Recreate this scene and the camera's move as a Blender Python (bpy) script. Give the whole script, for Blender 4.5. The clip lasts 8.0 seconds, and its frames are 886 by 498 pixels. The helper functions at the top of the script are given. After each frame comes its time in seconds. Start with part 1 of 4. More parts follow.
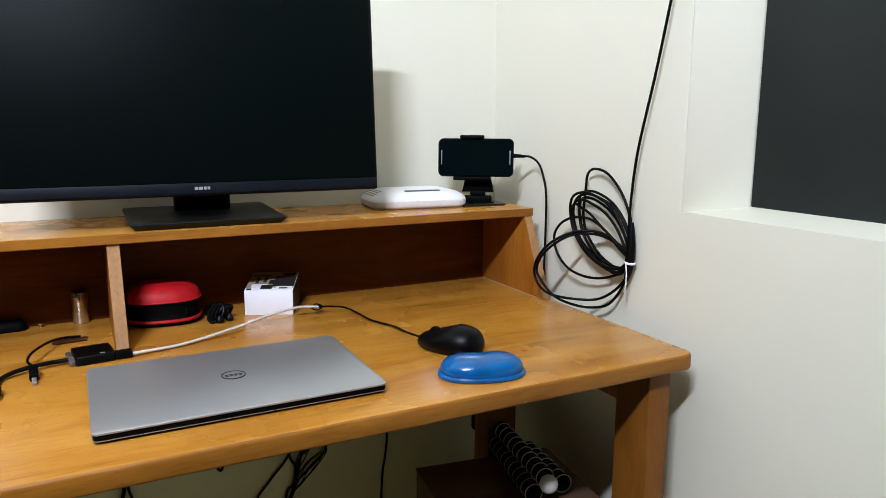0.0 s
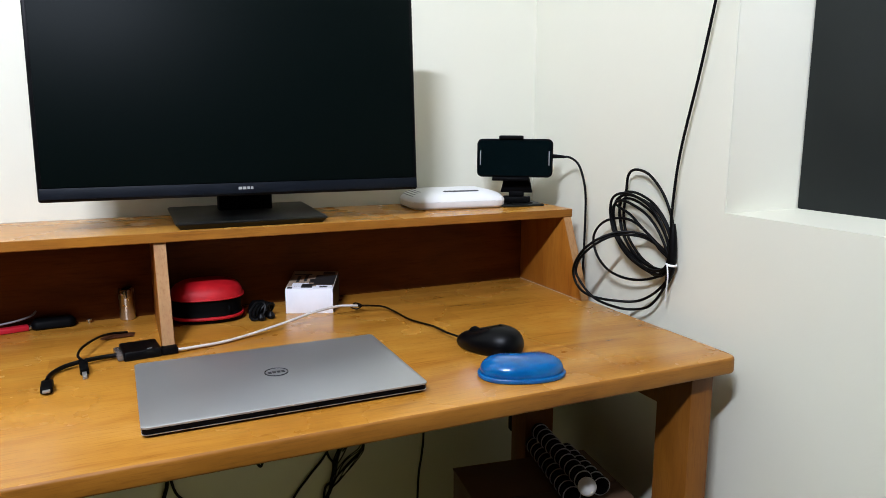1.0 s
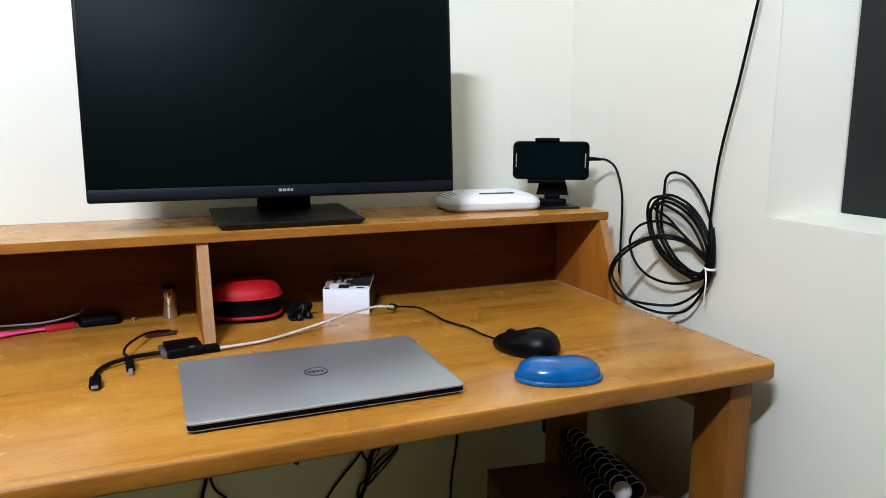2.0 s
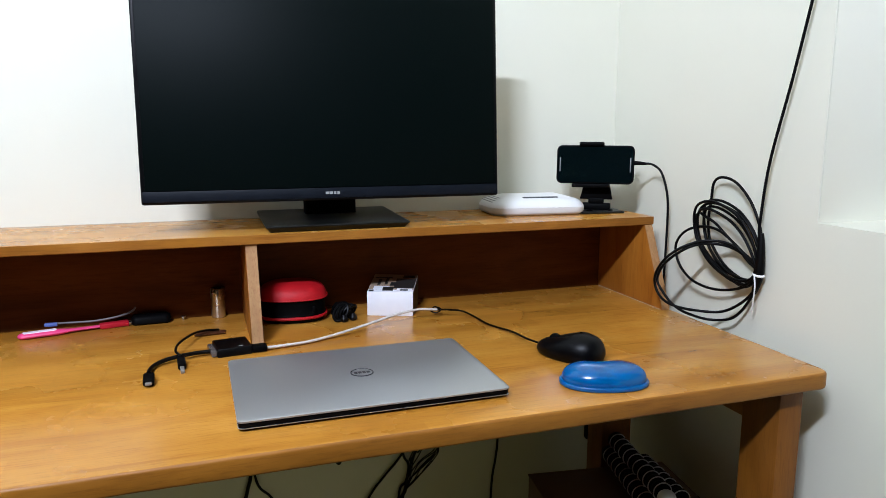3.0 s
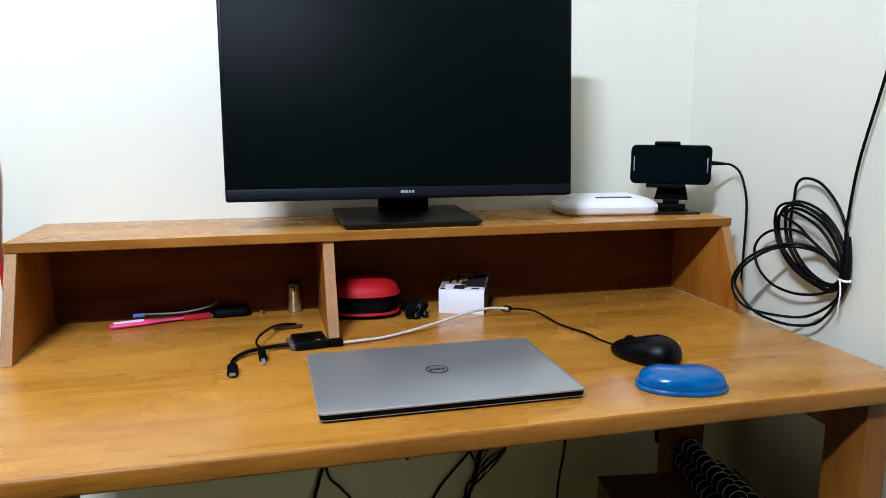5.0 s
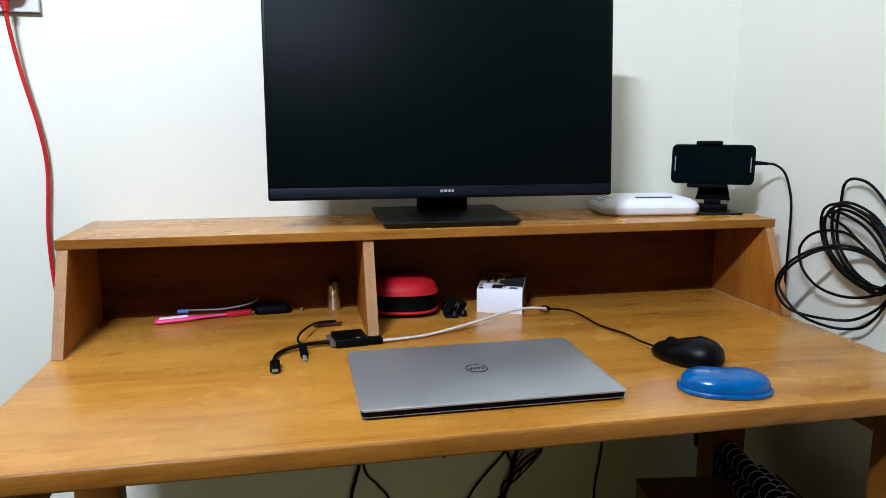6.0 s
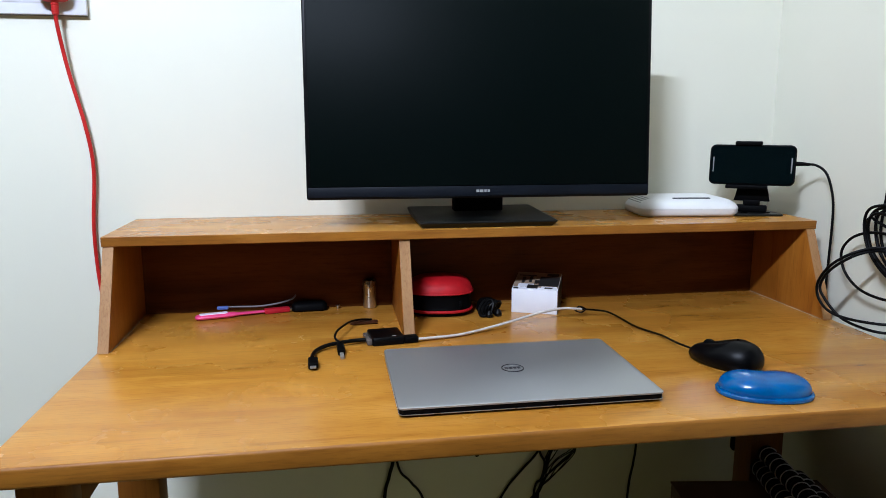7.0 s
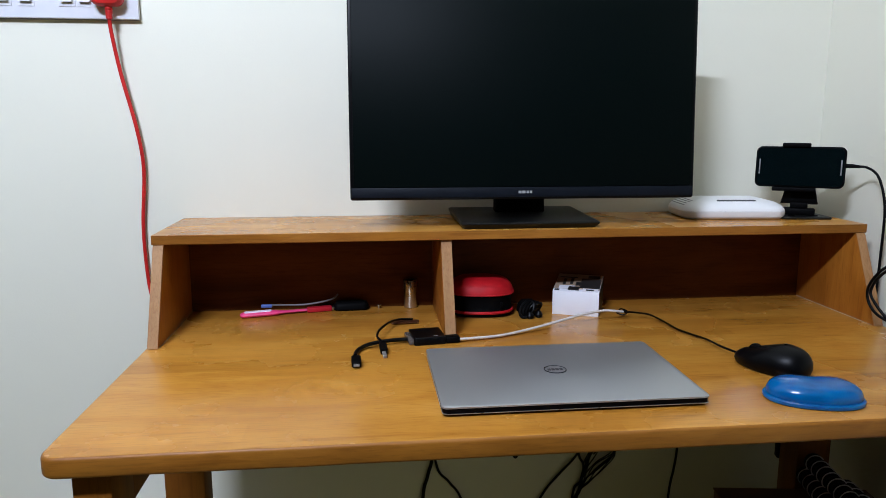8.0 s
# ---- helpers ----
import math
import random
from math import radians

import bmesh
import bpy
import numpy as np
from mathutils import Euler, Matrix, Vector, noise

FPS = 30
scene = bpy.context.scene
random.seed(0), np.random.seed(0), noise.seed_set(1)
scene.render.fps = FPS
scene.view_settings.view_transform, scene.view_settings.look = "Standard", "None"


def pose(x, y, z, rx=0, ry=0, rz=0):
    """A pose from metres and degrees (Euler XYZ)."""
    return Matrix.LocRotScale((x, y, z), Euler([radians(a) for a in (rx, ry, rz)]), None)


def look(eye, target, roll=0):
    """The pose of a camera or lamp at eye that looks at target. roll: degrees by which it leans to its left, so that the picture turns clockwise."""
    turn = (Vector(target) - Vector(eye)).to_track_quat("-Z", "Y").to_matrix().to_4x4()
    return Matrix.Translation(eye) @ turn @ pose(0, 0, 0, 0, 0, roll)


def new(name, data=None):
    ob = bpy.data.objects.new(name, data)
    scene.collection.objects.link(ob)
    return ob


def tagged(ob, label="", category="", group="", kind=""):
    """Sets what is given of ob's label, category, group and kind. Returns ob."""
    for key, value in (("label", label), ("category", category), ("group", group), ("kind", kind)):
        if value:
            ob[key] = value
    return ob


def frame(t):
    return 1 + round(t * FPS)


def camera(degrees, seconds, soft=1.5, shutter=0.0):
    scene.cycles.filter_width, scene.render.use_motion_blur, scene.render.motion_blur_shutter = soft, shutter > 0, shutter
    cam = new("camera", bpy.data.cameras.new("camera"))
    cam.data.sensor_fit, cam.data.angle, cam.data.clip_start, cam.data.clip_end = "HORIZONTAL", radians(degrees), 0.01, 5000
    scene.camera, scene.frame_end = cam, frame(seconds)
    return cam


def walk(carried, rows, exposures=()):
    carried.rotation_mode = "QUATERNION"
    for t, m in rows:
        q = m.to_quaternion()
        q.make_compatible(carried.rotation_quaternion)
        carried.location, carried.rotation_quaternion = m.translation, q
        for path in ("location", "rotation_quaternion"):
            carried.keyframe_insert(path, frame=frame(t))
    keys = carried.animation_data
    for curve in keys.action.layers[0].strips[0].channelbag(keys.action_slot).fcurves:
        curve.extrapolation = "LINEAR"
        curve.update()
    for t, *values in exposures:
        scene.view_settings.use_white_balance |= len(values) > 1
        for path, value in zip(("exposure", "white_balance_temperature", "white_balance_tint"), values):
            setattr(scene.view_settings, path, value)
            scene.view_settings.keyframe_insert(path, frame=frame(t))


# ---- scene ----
from mathutils.bvhtree import BVHTree
cam = camera(63.7, 8.0, soft=0.75)
PATH = [
    (0, (0.397, -1.201, 1.058), (1.297, 0.55, 0.705), 0.2),
    (0.5, (0.392, -1.2, 1.059), (1.241, 0.576, 0.705), 0.2),
    (1, (0.388, -1.199, 1.058), (1.204, 0.593, 0.706), 0.1),
    (1.5, (0.383, -1.2, 1.061), (1.166, 0.606, 0.707), 0.1),
    (3, (0.365, -1.201, 1.062), (1.007, 0.662, 0.721), 0.1),
    (3.5, (0.36, -1.201, 1.063), (0.965, 0.674, 0.719), 0.2),
    (4, (0.355, -1.202, 1.064), (0.915, 0.687, 0.718), 0.2),
    (5.5, (0.338, -1.201, 1.064), (0.778, 0.719, 0.717), 0.0),
    (6, (0.333, -1.202, 1.065), (0.726, 0.728, 0.716), 0.0),
    (6.5, (0.329, -1.204, 1.065), (0.683, 0.733, 0.716), -0.0),
    (7, (0.324, -1.206, 1.067), (0.633, 0.739, 0.715), 0.0),
    (7.5, (0.318, -1.207, 1.066), (0.576, 0.746, 0.718), -0.0),
    (8, (0.312, -1.209, 1.066), (0.526, 0.75, 0.719), -0.0),
]
walk(cam, [(t, look(eye, target, roll)) for t, eye, target, roll in PATH], exposures=[(0.0, -0.08, 6070, 13.5), (1.5, -0.1, 5980, 13), (3.5, -0.12, 5760, 12), (6.5, -0.22, 5680, 11.5), (7.0, -0.28, 5680, 11.5), (7.5, -0.41, 5710, 12.5), (8.0, -0.49, 5740, 13.5)])

# ---- world and lamps ----
world = bpy.data.worlds.new("room_dark")
scene.world = world
world.use_nodes = True
world.node_tree.nodes["Background"].inputs[0].default_value = (0.8, 0.85, 1.0, 1)
world.node_tree.nodes["Background"].inputs[1].default_value = 0.02


def tube_lamp(name, eye, target, length, width, watts, colour):
    data = bpy.data.lights.new(name, "AREA")
    data.shape, data.size, data.size_y, data.energy, data.color = "RECTANGLE", length, width, watts, colour
    ob = new(name, data)
    ob.matrix_world = look(eye, target)
    return ob


tube_lamp("tube_light", (-0.36, -1.66, 2.34), (0.00, -0.2, 2.10), 0.5, 0.04, 84.0, (0.86, 0.905, 1.0))


# ---- materials ----
def nodes_of(name):
    m = bpy.data.materials.new(name)
    m.use_nodes = True
    t = m.node_tree
    return m, t, t.nodes["Principled BSDF"]


def add(t, kind, **sets):
    n = t.nodes.new(kind)
    for key, value in sets.items():
        n.inputs[key.replace("_", " ")].default_value = value
    return n


def coords(t, scale):
    c = t.nodes.new("ShaderNodeTexCoord")
    mp = t.nodes.new("ShaderNodeMapping")
    mp.inputs["Scale"].default_value = scale
    t.links.new(c.outputs["Object"], mp.inputs[0])
    return mp


def ramp(t, source, stops):
    r = t.nodes.new("ShaderNodeValToRGB")
    while len(r.color_ramp.elements) < len(stops):
        r.color_ramp.elements.new(0.5)
    for e, (at, col) in zip(r.color_ramp.elements, stops):
        e.position, e.color = at, (*col, 1)
    t.links.new(source, r.inputs[0])
    return r


def mixed(t, a, b, factor, mode="MIX"):
    n = t.nodes.new("ShaderNodeMix")
    n.data_type, n.blend_type = "RGBA", mode
    for socket, value in ((n.inputs[0], factor), (n.inputs[6], a), (n.inputs[7], b)):
        if isinstance(value, (int, float)):
            socket.default_value = value
        elif isinstance(value, tuple):
            socket.default_value = (*value, 1)
        else:
            t.links.new(value, socket)
    return n.outputs[2]


def bumped(t, bsdf, height, strength, distance=0.001):
    b = t.nodes.new("ShaderNodeBump")
    b.inputs["Strength"].default_value, b.inputs["Distance"].default_value = strength, distance
    t.links.new(height, b.inputs["Height"])
    t.links.new(b.outputs[0], bsdf.inputs["Normal"])


def plain(name, colour, rough=0.5, metal=0.0, spread=0.12, scale=60.0, bump=0.15, spec=0.5, coat=0.0):
    """A surface with fine grain and larger smudges round one base colour."""
    m, t, b = nodes_of(name)
    fine = add(t, "ShaderNodeTexNoise", Scale=scale * 6, Detail=4.0)
    broad = add(t, "ShaderNodeTexNoise", Scale=scale * 0.5, Detail=3.0)
    mp = coords(t, (1, 1, 1))
    for n in (fine, broad):
        t.links.new(mp.outputs[0], n.inputs["Vector"])
    lo, hi = tuple(c * (1 - spread) for c in colour), tuple(min(1, c * (1 + spread)) for c in colour)
    col = ramp(t, broad.outputs[0], [(0.3, lo), (0.7, hi)])
    t.links.new(col.outputs[0], b.inputs["Base Color"])
    r = ramp(t, broad.outputs[0], [(0.3, (rough * 0.85,) * 3), (0.7, (min(1, rough * 1.15),) * 3)])
    t.links.new(r.outputs[0], b.inputs["Roughness"])
    b.inputs["Metallic"].default_value = metal
    b.inputs["Specular IOR Level"].default_value = spec
    b.inputs["Coat Weight"].default_value = coat
    if bump:
        bumped(t, b, fine.outputs[0], bump, 0.0004)
    return m


def wood(name, dark, mid, light, along, rough=0.25, strips=True, spec=0.5):
    """Varnished rubberwood: fine fibres along one axis, broader figure, glued strips of differing tone, small knots."""
    m, t, b = nodes_of(name)
    stretch = [42.0, 42.0, 42.0]
    stretch[along] = 2.6
    fibre = add(t, "ShaderNodeTexNoise", Scale=10.0, Detail=9.0, Roughness=0.68, Distortion=0.35)
    t.links.new(coords(t, stretch).outputs[0], fibre.inputs["Vector"])
    figure = add(t, "ShaderNodeTexNoise", Scale=1.5, Detail=4.0, Roughness=0.55, Distortion=1.6)
    wide = [9.0, 9.0, 9.0]
    wide[along] = 1.8
    t.links.new(coords(t, wide).outputs[0], figure.inputs["Vector"])
    tone = ramp(t, figure.outputs[0], [(0.28, dark), (0.5, mid), (0.72, light)])
    fine = ramp(t, fibre.outputs[0], [(0.36, (0.50, 0.40, 0.28)), (0.48, (0.92, 0.90, 0.86)), (0.62, (1.0, 1.0, 1.0))])
    col = mixed(t, tone.outputs[0], fine.outputs[0], 0.42, "MULTIPLY")
    if strips:
        brick = add(t, "ShaderNodeTexBrick", Scale=1.0, Mortar_Size=0.0, Brick_Width=0.29, Row_Height=0.043)
        brick.offset, brick.squash = 0.37, 1.0
        brick.inputs["Color1"].default_value, brick.inputs["Color2"].default_value = (0.78, 0.74, 0.66, 1), (1.0, 1.0, 1.0, 1)
        mp = coords(t, (1, 1, 1))
        if along == 1:
            mp.inputs["Rotation"].default_value = (0, 0, math.pi / 2)
        t.links.new(mp.outputs[0], brick.inputs["Vector"])
        col = mixed(t, col, brick.outputs["Color"], 0.75, "MULTIPLY")
    dash = add(t, "ShaderNodeTexNoise", Scale=1.0, Detail=5.0, Roughness=0.65, Distortion=0.4)
    ds = [105.0, 105.0, 105.0]
    ds[along] = 8.5
    t.links.new(coords(t, ds).outputs[0], dash.inputs["Vector"])
    streak = ramp(t, dash.outputs[0], [(0.36, (1.0, 1.0, 1.0)), (0.55, (0.93, 0.90, 0.84)), (0.64, (0.66, 0.54, 0.36)), (0.74, (0.46, 0.32, 0.16))])
    patch = add(t, "ShaderNodeTexNoise", Scale=1.0, Detail=3.0)
    pt = [14.0, 14.0, 14.0]
    pt[along] = 5.0
    t.links.new(coords(t, pt).outputs[0], patch.inputs["Vector"])
    mask = ramp(t, patch.outputs[0], [(0.40, (0.12, 0.12, 0.12)), (0.62, (0.62, 0.62, 0.62))])
    col = mixed(t, col, streak.outputs[0], mask.outputs[0], "MULTIPLY")
    knots = add(t, "ShaderNodeTexVoronoi", Scale=5.0, Randomness=1.0)
    kn = [1.5, 1.5, 1.5]
    kn[along] = 0.55
    t.links.new(coords(t, kn).outputs[0], knots.inputs["Vector"])
    spot = ramp(t, knots.outputs["Distance"], [(0.0, (0.42, 0.30, 0.20)), (0.045, (0.75, 0.66, 0.55)), (0.08, (1, 1, 1))])
    col = mixed(t, col, spot.outputs[0], 0.55, "MULTIPLY")
    t.links.new(col, b.inputs["Base Color"])
    wear = add(t, "ShaderNodeTexNoise", Scale=7.0, Detail=5.0)
    t.links.new(coords(t, (1, 1, 1)).outputs[0], wear.inputs["Vector"])
    r = ramp(t, wear.outputs[0], [(0.3, (rough * 0.8,) * 3), (0.7, (rough * 1.3,) * 3)])
    t.links.new(r.outputs[0], b.inputs["Roughness"])
    b.inputs["Specular IOR Level"].default_value = spec
    bumped(t, b, fibre.outputs[0], 0.05, 0.0004)
    return m


def paint(name, colour, rough=0.6):
    """Emulsion on plaster: roller stipple, slow unevenness, faint scuffs."""
    m, t, b = nodes_of(name)
    mp = coords(t, (1, 1, 1))
    slow = add(t, "ShaderNodeTexNoise", Scale=1.7, Detail=5.0, Roughness=0.6)
    uneven = add(t, "ShaderNodeTexNoise", Scale=9.0, Detail=3.0)
    stipple = add(t, "ShaderNodeTexNoise", Scale=320.0, Detail=2.0)
    for n in (slow, uneven, stipple):
        t.links.new(mp.outputs[0], n.inputs["Vector"])
    col = ramp(t, slow.outputs[0], [(0.3, tuple(c * 0.955 for c in colour)), (0.7, colour)])
    t.links.new(col.outputs[0], b.inputs["Base Color"])
    b.inputs["Roughness"].default_value = rough
    height = mixed(t, uneven.outputs[0], stipple.outputs[0], 0.12)
    bumped(t, b, height, 0.35, 0.003)
    return m


WALL = paint("wall_paint", (0.710, 0.70, 0.580))
# invented colour for the unseen walls, dark so that little light bounces back
FARWALL = paint("unseen_wall_dark", (0.060, 0.052, 0.022))
CEIL = paint("ceiling_paint", (0.80, 0.80, 0.76))
# invented floor colour that tints the light bounced under the desk
FLOOR = plain("bounce_tint_floor", (0.200, 0.160, 0.016), 0.35, scale=8.0)
DESK = wood("desk_wood", (0.41, 0.168, 0.017), (0.50, 0.226, 0.028), (0.57, 0.280, 0.046), 0)
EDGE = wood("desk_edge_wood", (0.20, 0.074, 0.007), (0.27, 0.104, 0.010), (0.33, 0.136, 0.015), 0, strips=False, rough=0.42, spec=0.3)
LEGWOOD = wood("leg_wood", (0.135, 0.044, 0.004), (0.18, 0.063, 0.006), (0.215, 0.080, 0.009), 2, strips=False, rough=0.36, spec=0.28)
SIDE = wood("panel_wood", (0.26, 0.086, 0.008), (0.335, 0.120, 0.012), (0.39, 0.152, 0.018), 2, strips=False, rough=0.34, spec=0.3)
# the recess shade is put into this colour, far darker than the panels
BACKING = wood("shaded_backing_wood", (0.060, 0.0160, 0.0012), (0.095, 0.027, 0.0024), (0.130, 0.040, 0.0045), 0, rough=0.55, strips=False, spec=0.10)
NOSING = wood("raw_edge_wood", (0.29, 0.150, 0.060), (0.36, 0.195, 0.080), (0.41, 0.230, 0.098), 2, rough=0.5, strips=False, spec=0.2)
MOUSE = plain("satin_black_plastic", (0.0012, 0.0012, 0.0016), 0.36, spec=0.12)
GLUE = plain("dusty_glue", (0.34, 0.23, 0.13), 0.8, spread=0.4, scale=80.0)
BLACK = plain("black_plastic", (0.0014, 0.0014, 0.0017), 0.36, spec=0.14)
MATTE = plain("matte_black_plastic", (0.0010, 0.0010, 0.0012), 0.6, spec=0.06)
SCREEN = plain("screen_glass", (0.0005, 0.0024, 0.0022), 0.5, spread=0.02, scale=2.0, bump=0.0, spec=0.06)
CHIN = plain("graphite_plastic", (0.004, 0.006, 0.010), 0.5, spec=0.14)
BASEMAT = plain("dusty_graphite_plastic", (0.0045, 0.0048, 0.0045), 0.34, spread=0.5, scale=25.0, spec=0.24)
PHONEGLASS = plain("phone_glass", (0.0010, 0.0036, 0.0042), 0.12, spread=0.05, bump=0.0, spec=0.3)
SILVER = plain("brushed_aluminium", (0.40, 0.405, 0.405), 0.46, 0.8, spread=0.05, scale=9.0, bump=0.1)
SILVEREDGE = plain("cut_aluminium", (0.62, 0.63, 0.64), 0.3, 0.9)
CHROME = plain("steel", (0.55, 0.54, 0.50), 0.28, 1.0)
DULL = plain("dull_brass_steel", (0.50, 0.45, 0.37), 0.30, 0.95, spread=0.25, scale=60.0)
LOGODARK = plain("dark_mirror_inlay", (0.05, 0.05, 0.055), 0.3, 0.6)
LOGOLIGHT = plain("silver_inlay", (0.42, 0.43, 0.42), 0.4, 0.3)
WHITE = plain("white_plastic", (0.72, 0.72, 0.71), 0.38, spread=0.03)
BAGFILM = plain("white_bag_film", (0.72, 0.70, 0.76), 0.4, spread=0.06, scale=20.0)
SWITCH = plain("switch_white", (0.70, 0.71, 0.75), 0.35, spread=0.03)
GROOVE = plain("pale_grey_groove", (0.26, 0.26, 0.26), 0.5)
TIPMETAL = plain("bright_contact_metal", (0.30, 0.28, 0.25), 0.35, 0.5)
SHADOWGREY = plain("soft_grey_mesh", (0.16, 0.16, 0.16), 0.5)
GREYSLOT = plain("grey_slot", (0.05, 0.05, 0.055), 0.5)
CARDWHITE = plain("white_card", (0.74, 0.75, 0.79), 0.6, spread=0.03)
CARDPRINT = plain("printed_card_black", (0.015, 0.014, 0.014), 0.45)
CARDTAN = plain("printed_card_tan", (0.30, 0.22, 0.15), 0.5)
RED = plain("red_case_fabric", (0.38, 0.005, 0.009), 0.55, scale=140.0, bump=0.4, spec=0.25)
REDCABLE = plain("red_cable", (0.46, 0.014, 0.011), 0.45, spec=0.3)
PINK = plain("pink_silicone", (0.74, 0.05, 0.19), 0.5)
REDGLOSS = plain("red_plastic", (0.42, 0.010, 0.022), 0.4, spec=0.3)
BLUEWIRE = plain("blue_plastic", (0.10, 0.16, 0.45), 0.5)
GREYWIRE = plain("grey_wire", (0.13, 0.12, 0.125), 0.5)
LED = plain("led_diffuser", (0.80, 0.72, 0.80), 0.5)
SLEEVE = plain("white_cable_sleeve", (0.52, 0.49, 0.46), 0.5, scale=200.0)
CABLE = plain("black_cable", (0.0012, 0.0012, 0.0014), 0.45, spec=0.12)
TIE = plain("cable_tie_white", (0.80, 0.80, 0.78), 0.4)
CLEARTAG = plain("amber_tag", (0.07, 0.022, 0.008), 0.35)
CARDBOARD = plain("cardboard", (0.095, 0.048, 0.022), 0.75, scale=30.0)
RUBBER = plain("black_rubber", (0.0014, 0.0014, 0.0014), 0.6, spec=0.06)
RINGGREY = plain("grey_rubber_ring", (0.45, 0.45, 0.45), 0.55)
DARKPANE = plain("dark_window_film", (0.015, 0.018, 0.0165), 0.5, spec=0.22, spread=0.15, scale=10.0, bump=0.05)

GEL, gt, gb = nodes_of("blue_gel")
gb.inputs["Base Color"].default_value = (0.004, 0.12, 0.40, 1)
gb.inputs["Roughness"].default_value = 0.17
gb.inputs["Specular IOR Level"].default_value = 0.42
gb.inputs["Subsurface Weight"].default_value = 0.25
gb.inputs["Subsurface Radius"].default_value = (0.002, 0.006, 0.02)
gn = add(gt, "ShaderNodeTexNoise", Scale=40.0, Detail=3.0)
gt.links.new(coords(gt, (1, 1, 1)).outputs[0], gn.inputs["Vector"])
gr = ramp(gt, gn.outputs[0], [(0.35, (0.002, 0.070, 0.23)), (0.65, (0.003, 0.105, 0.31))])
gt.links.new(gr.outputs[0], gb.inputs["Base Color"])
bumped(gt, gb, gn.outputs[0], 0.03, 0.001)


# ---- building helpers ----
def thing(name, label, category, m=None, group="", kind=""):
    ob = new(name)
    ob.matrix_world = m if m is not None else Matrix()
    return tagged(ob, label, category, group, kind)


def part(name, bm, material, parent, label=""):
    me = bpy.data.meshes.new(name)
    bmesh.ops.recalc_face_normals(bm, faces=bm.faces)
    bm.to_mesh(me)
    bm.free()
    me.shade_smooth()
    me.set_sharp_from_angle(angle=radians(38))
    me.materials.append(material)
    ob = new(name, me)
    if parent is not None:
        ob.parent = parent
    return tagged(ob, label)


def block(x0, x1, y0, y1, z0, z1, bevel=0.0, seg=2, bm=None):
    bm = bm or bmesh.new()
    made = bmesh.ops.create_cube(bm, size=1.0)["verts"]
    for v in made:
        v.co = Vector(((x0 + x1) / 2 + v.co.x * (x1 - x0), (y0 + y1) / 2 + v.co.y * (y1 - y0), (z0 + z1) / 2 + v.co.z * (z1 - z0)))
    if bevel:
        edges = list({e for v in made for e in v.link_edges})
        bmesh.ops.bevel(bm, geom=edges, offset=bevel, segments=seg, profile=0.5, affect="EDGES")
    return bm


def loft(rings, bm=None, caps=True, closed=False):
    """Skin equal rings of points into one surface."""
    bm = bm or bmesh.new()
    vs = [[bm.verts.new(p) for p in ring] for ring in rings]
    n = len(vs[0])
    pairs = list(zip(vs, vs[1:])) + ([(vs[-1], vs[0])] if closed else [])
    for a, b in pairs:
        for i in range(n):
            bm.faces.new((a[i], a[(i + 1) % n], b[(i + 1) % n], b[i]))
    if caps and not closed:
        bm.faces.new(vs[0])
        bm.faces.new(list(reversed(vs[-1])))
    return bm


def rounded(w, d, r, n=6):
    """Outline of a rounded rectangle round the origin."""
    out = []
    for cx, cy, a in ((w / 2 - r, d / 2 - r, 0), (-w / 2 + r, d / 2 - r, 90), (-w / 2 + r, -d / 2 + r, 180), (w / 2 - r, -d / 2 + r, 270)):
        for i in range(n + 1):
            q = radians(a + 90 * i / n)
            out.append((cx + r * math.cos(q), cy + r * math.sin(q)))
    return out


def slab(w, d, r, levels, n=6, bm=None, at=(0, 0)):
    """A rounded slab; levels are (inset, z) from bottom to top."""
    rings = []
    for inset, z in levels:
        rr = max(0.0005, r - inset)
        rings.append([(x + at[0], y + at[1], z) for x, y in rounded(w - 2 * inset, d - 2 * inset, rr, n)])
    return loft(rings, bm)


def worn_slab(w, d, r, levels, at, step=0.012, wear=0.0005):
    """A rounded board whose arrises are slightly uneven."""
    rings = []
    for inset, z in levels:
        line = [Vector((x, y, 0)) for x, y in rounded(w - 2 * inset, d - 2 * inset, max(0.0005, r - inset))]
        ring = []
        for i, (a, b) in enumerate(zip(line, line[1:] + line[:1])):
            n = max(1, int((w if i in (6, 20) else d) / step)) if i % 7 == 6 else 1
            for k in range(n):
                p = a.lerp(b, k / n)
                j = 0.6 * noise.noise(Vector((p.x * 23, p.y * 23, z * 90))) + 0.4 * noise.noise(Vector((p.x * 110, p.y * 110, z * 200)))
                ring.append((p.x * (1 - wear * j / w) + at[0], p.y * (1 - 2 * wear * j / d) + at[1], z))
        rings.append(ring)
    return loft(rings)


def oval(w, d, levels, power=2.0, n=40, bm=None, at=(0, 0)):
    rings = []
    for k, z in levels:
        ring = []
        for i in range(n):
            q = 2 * math.pi * i / n
            c, s = math.cos(q), math.sin(q)
            ring.append((at[0] + k * w / 2 * math.copysign(abs(c) ** (2 / power), c), at[1] + k * d / 2 * math.copysign(abs(s) ** (2 / power), s), z))
        rings.append(ring)
    return loft(rings, bm)


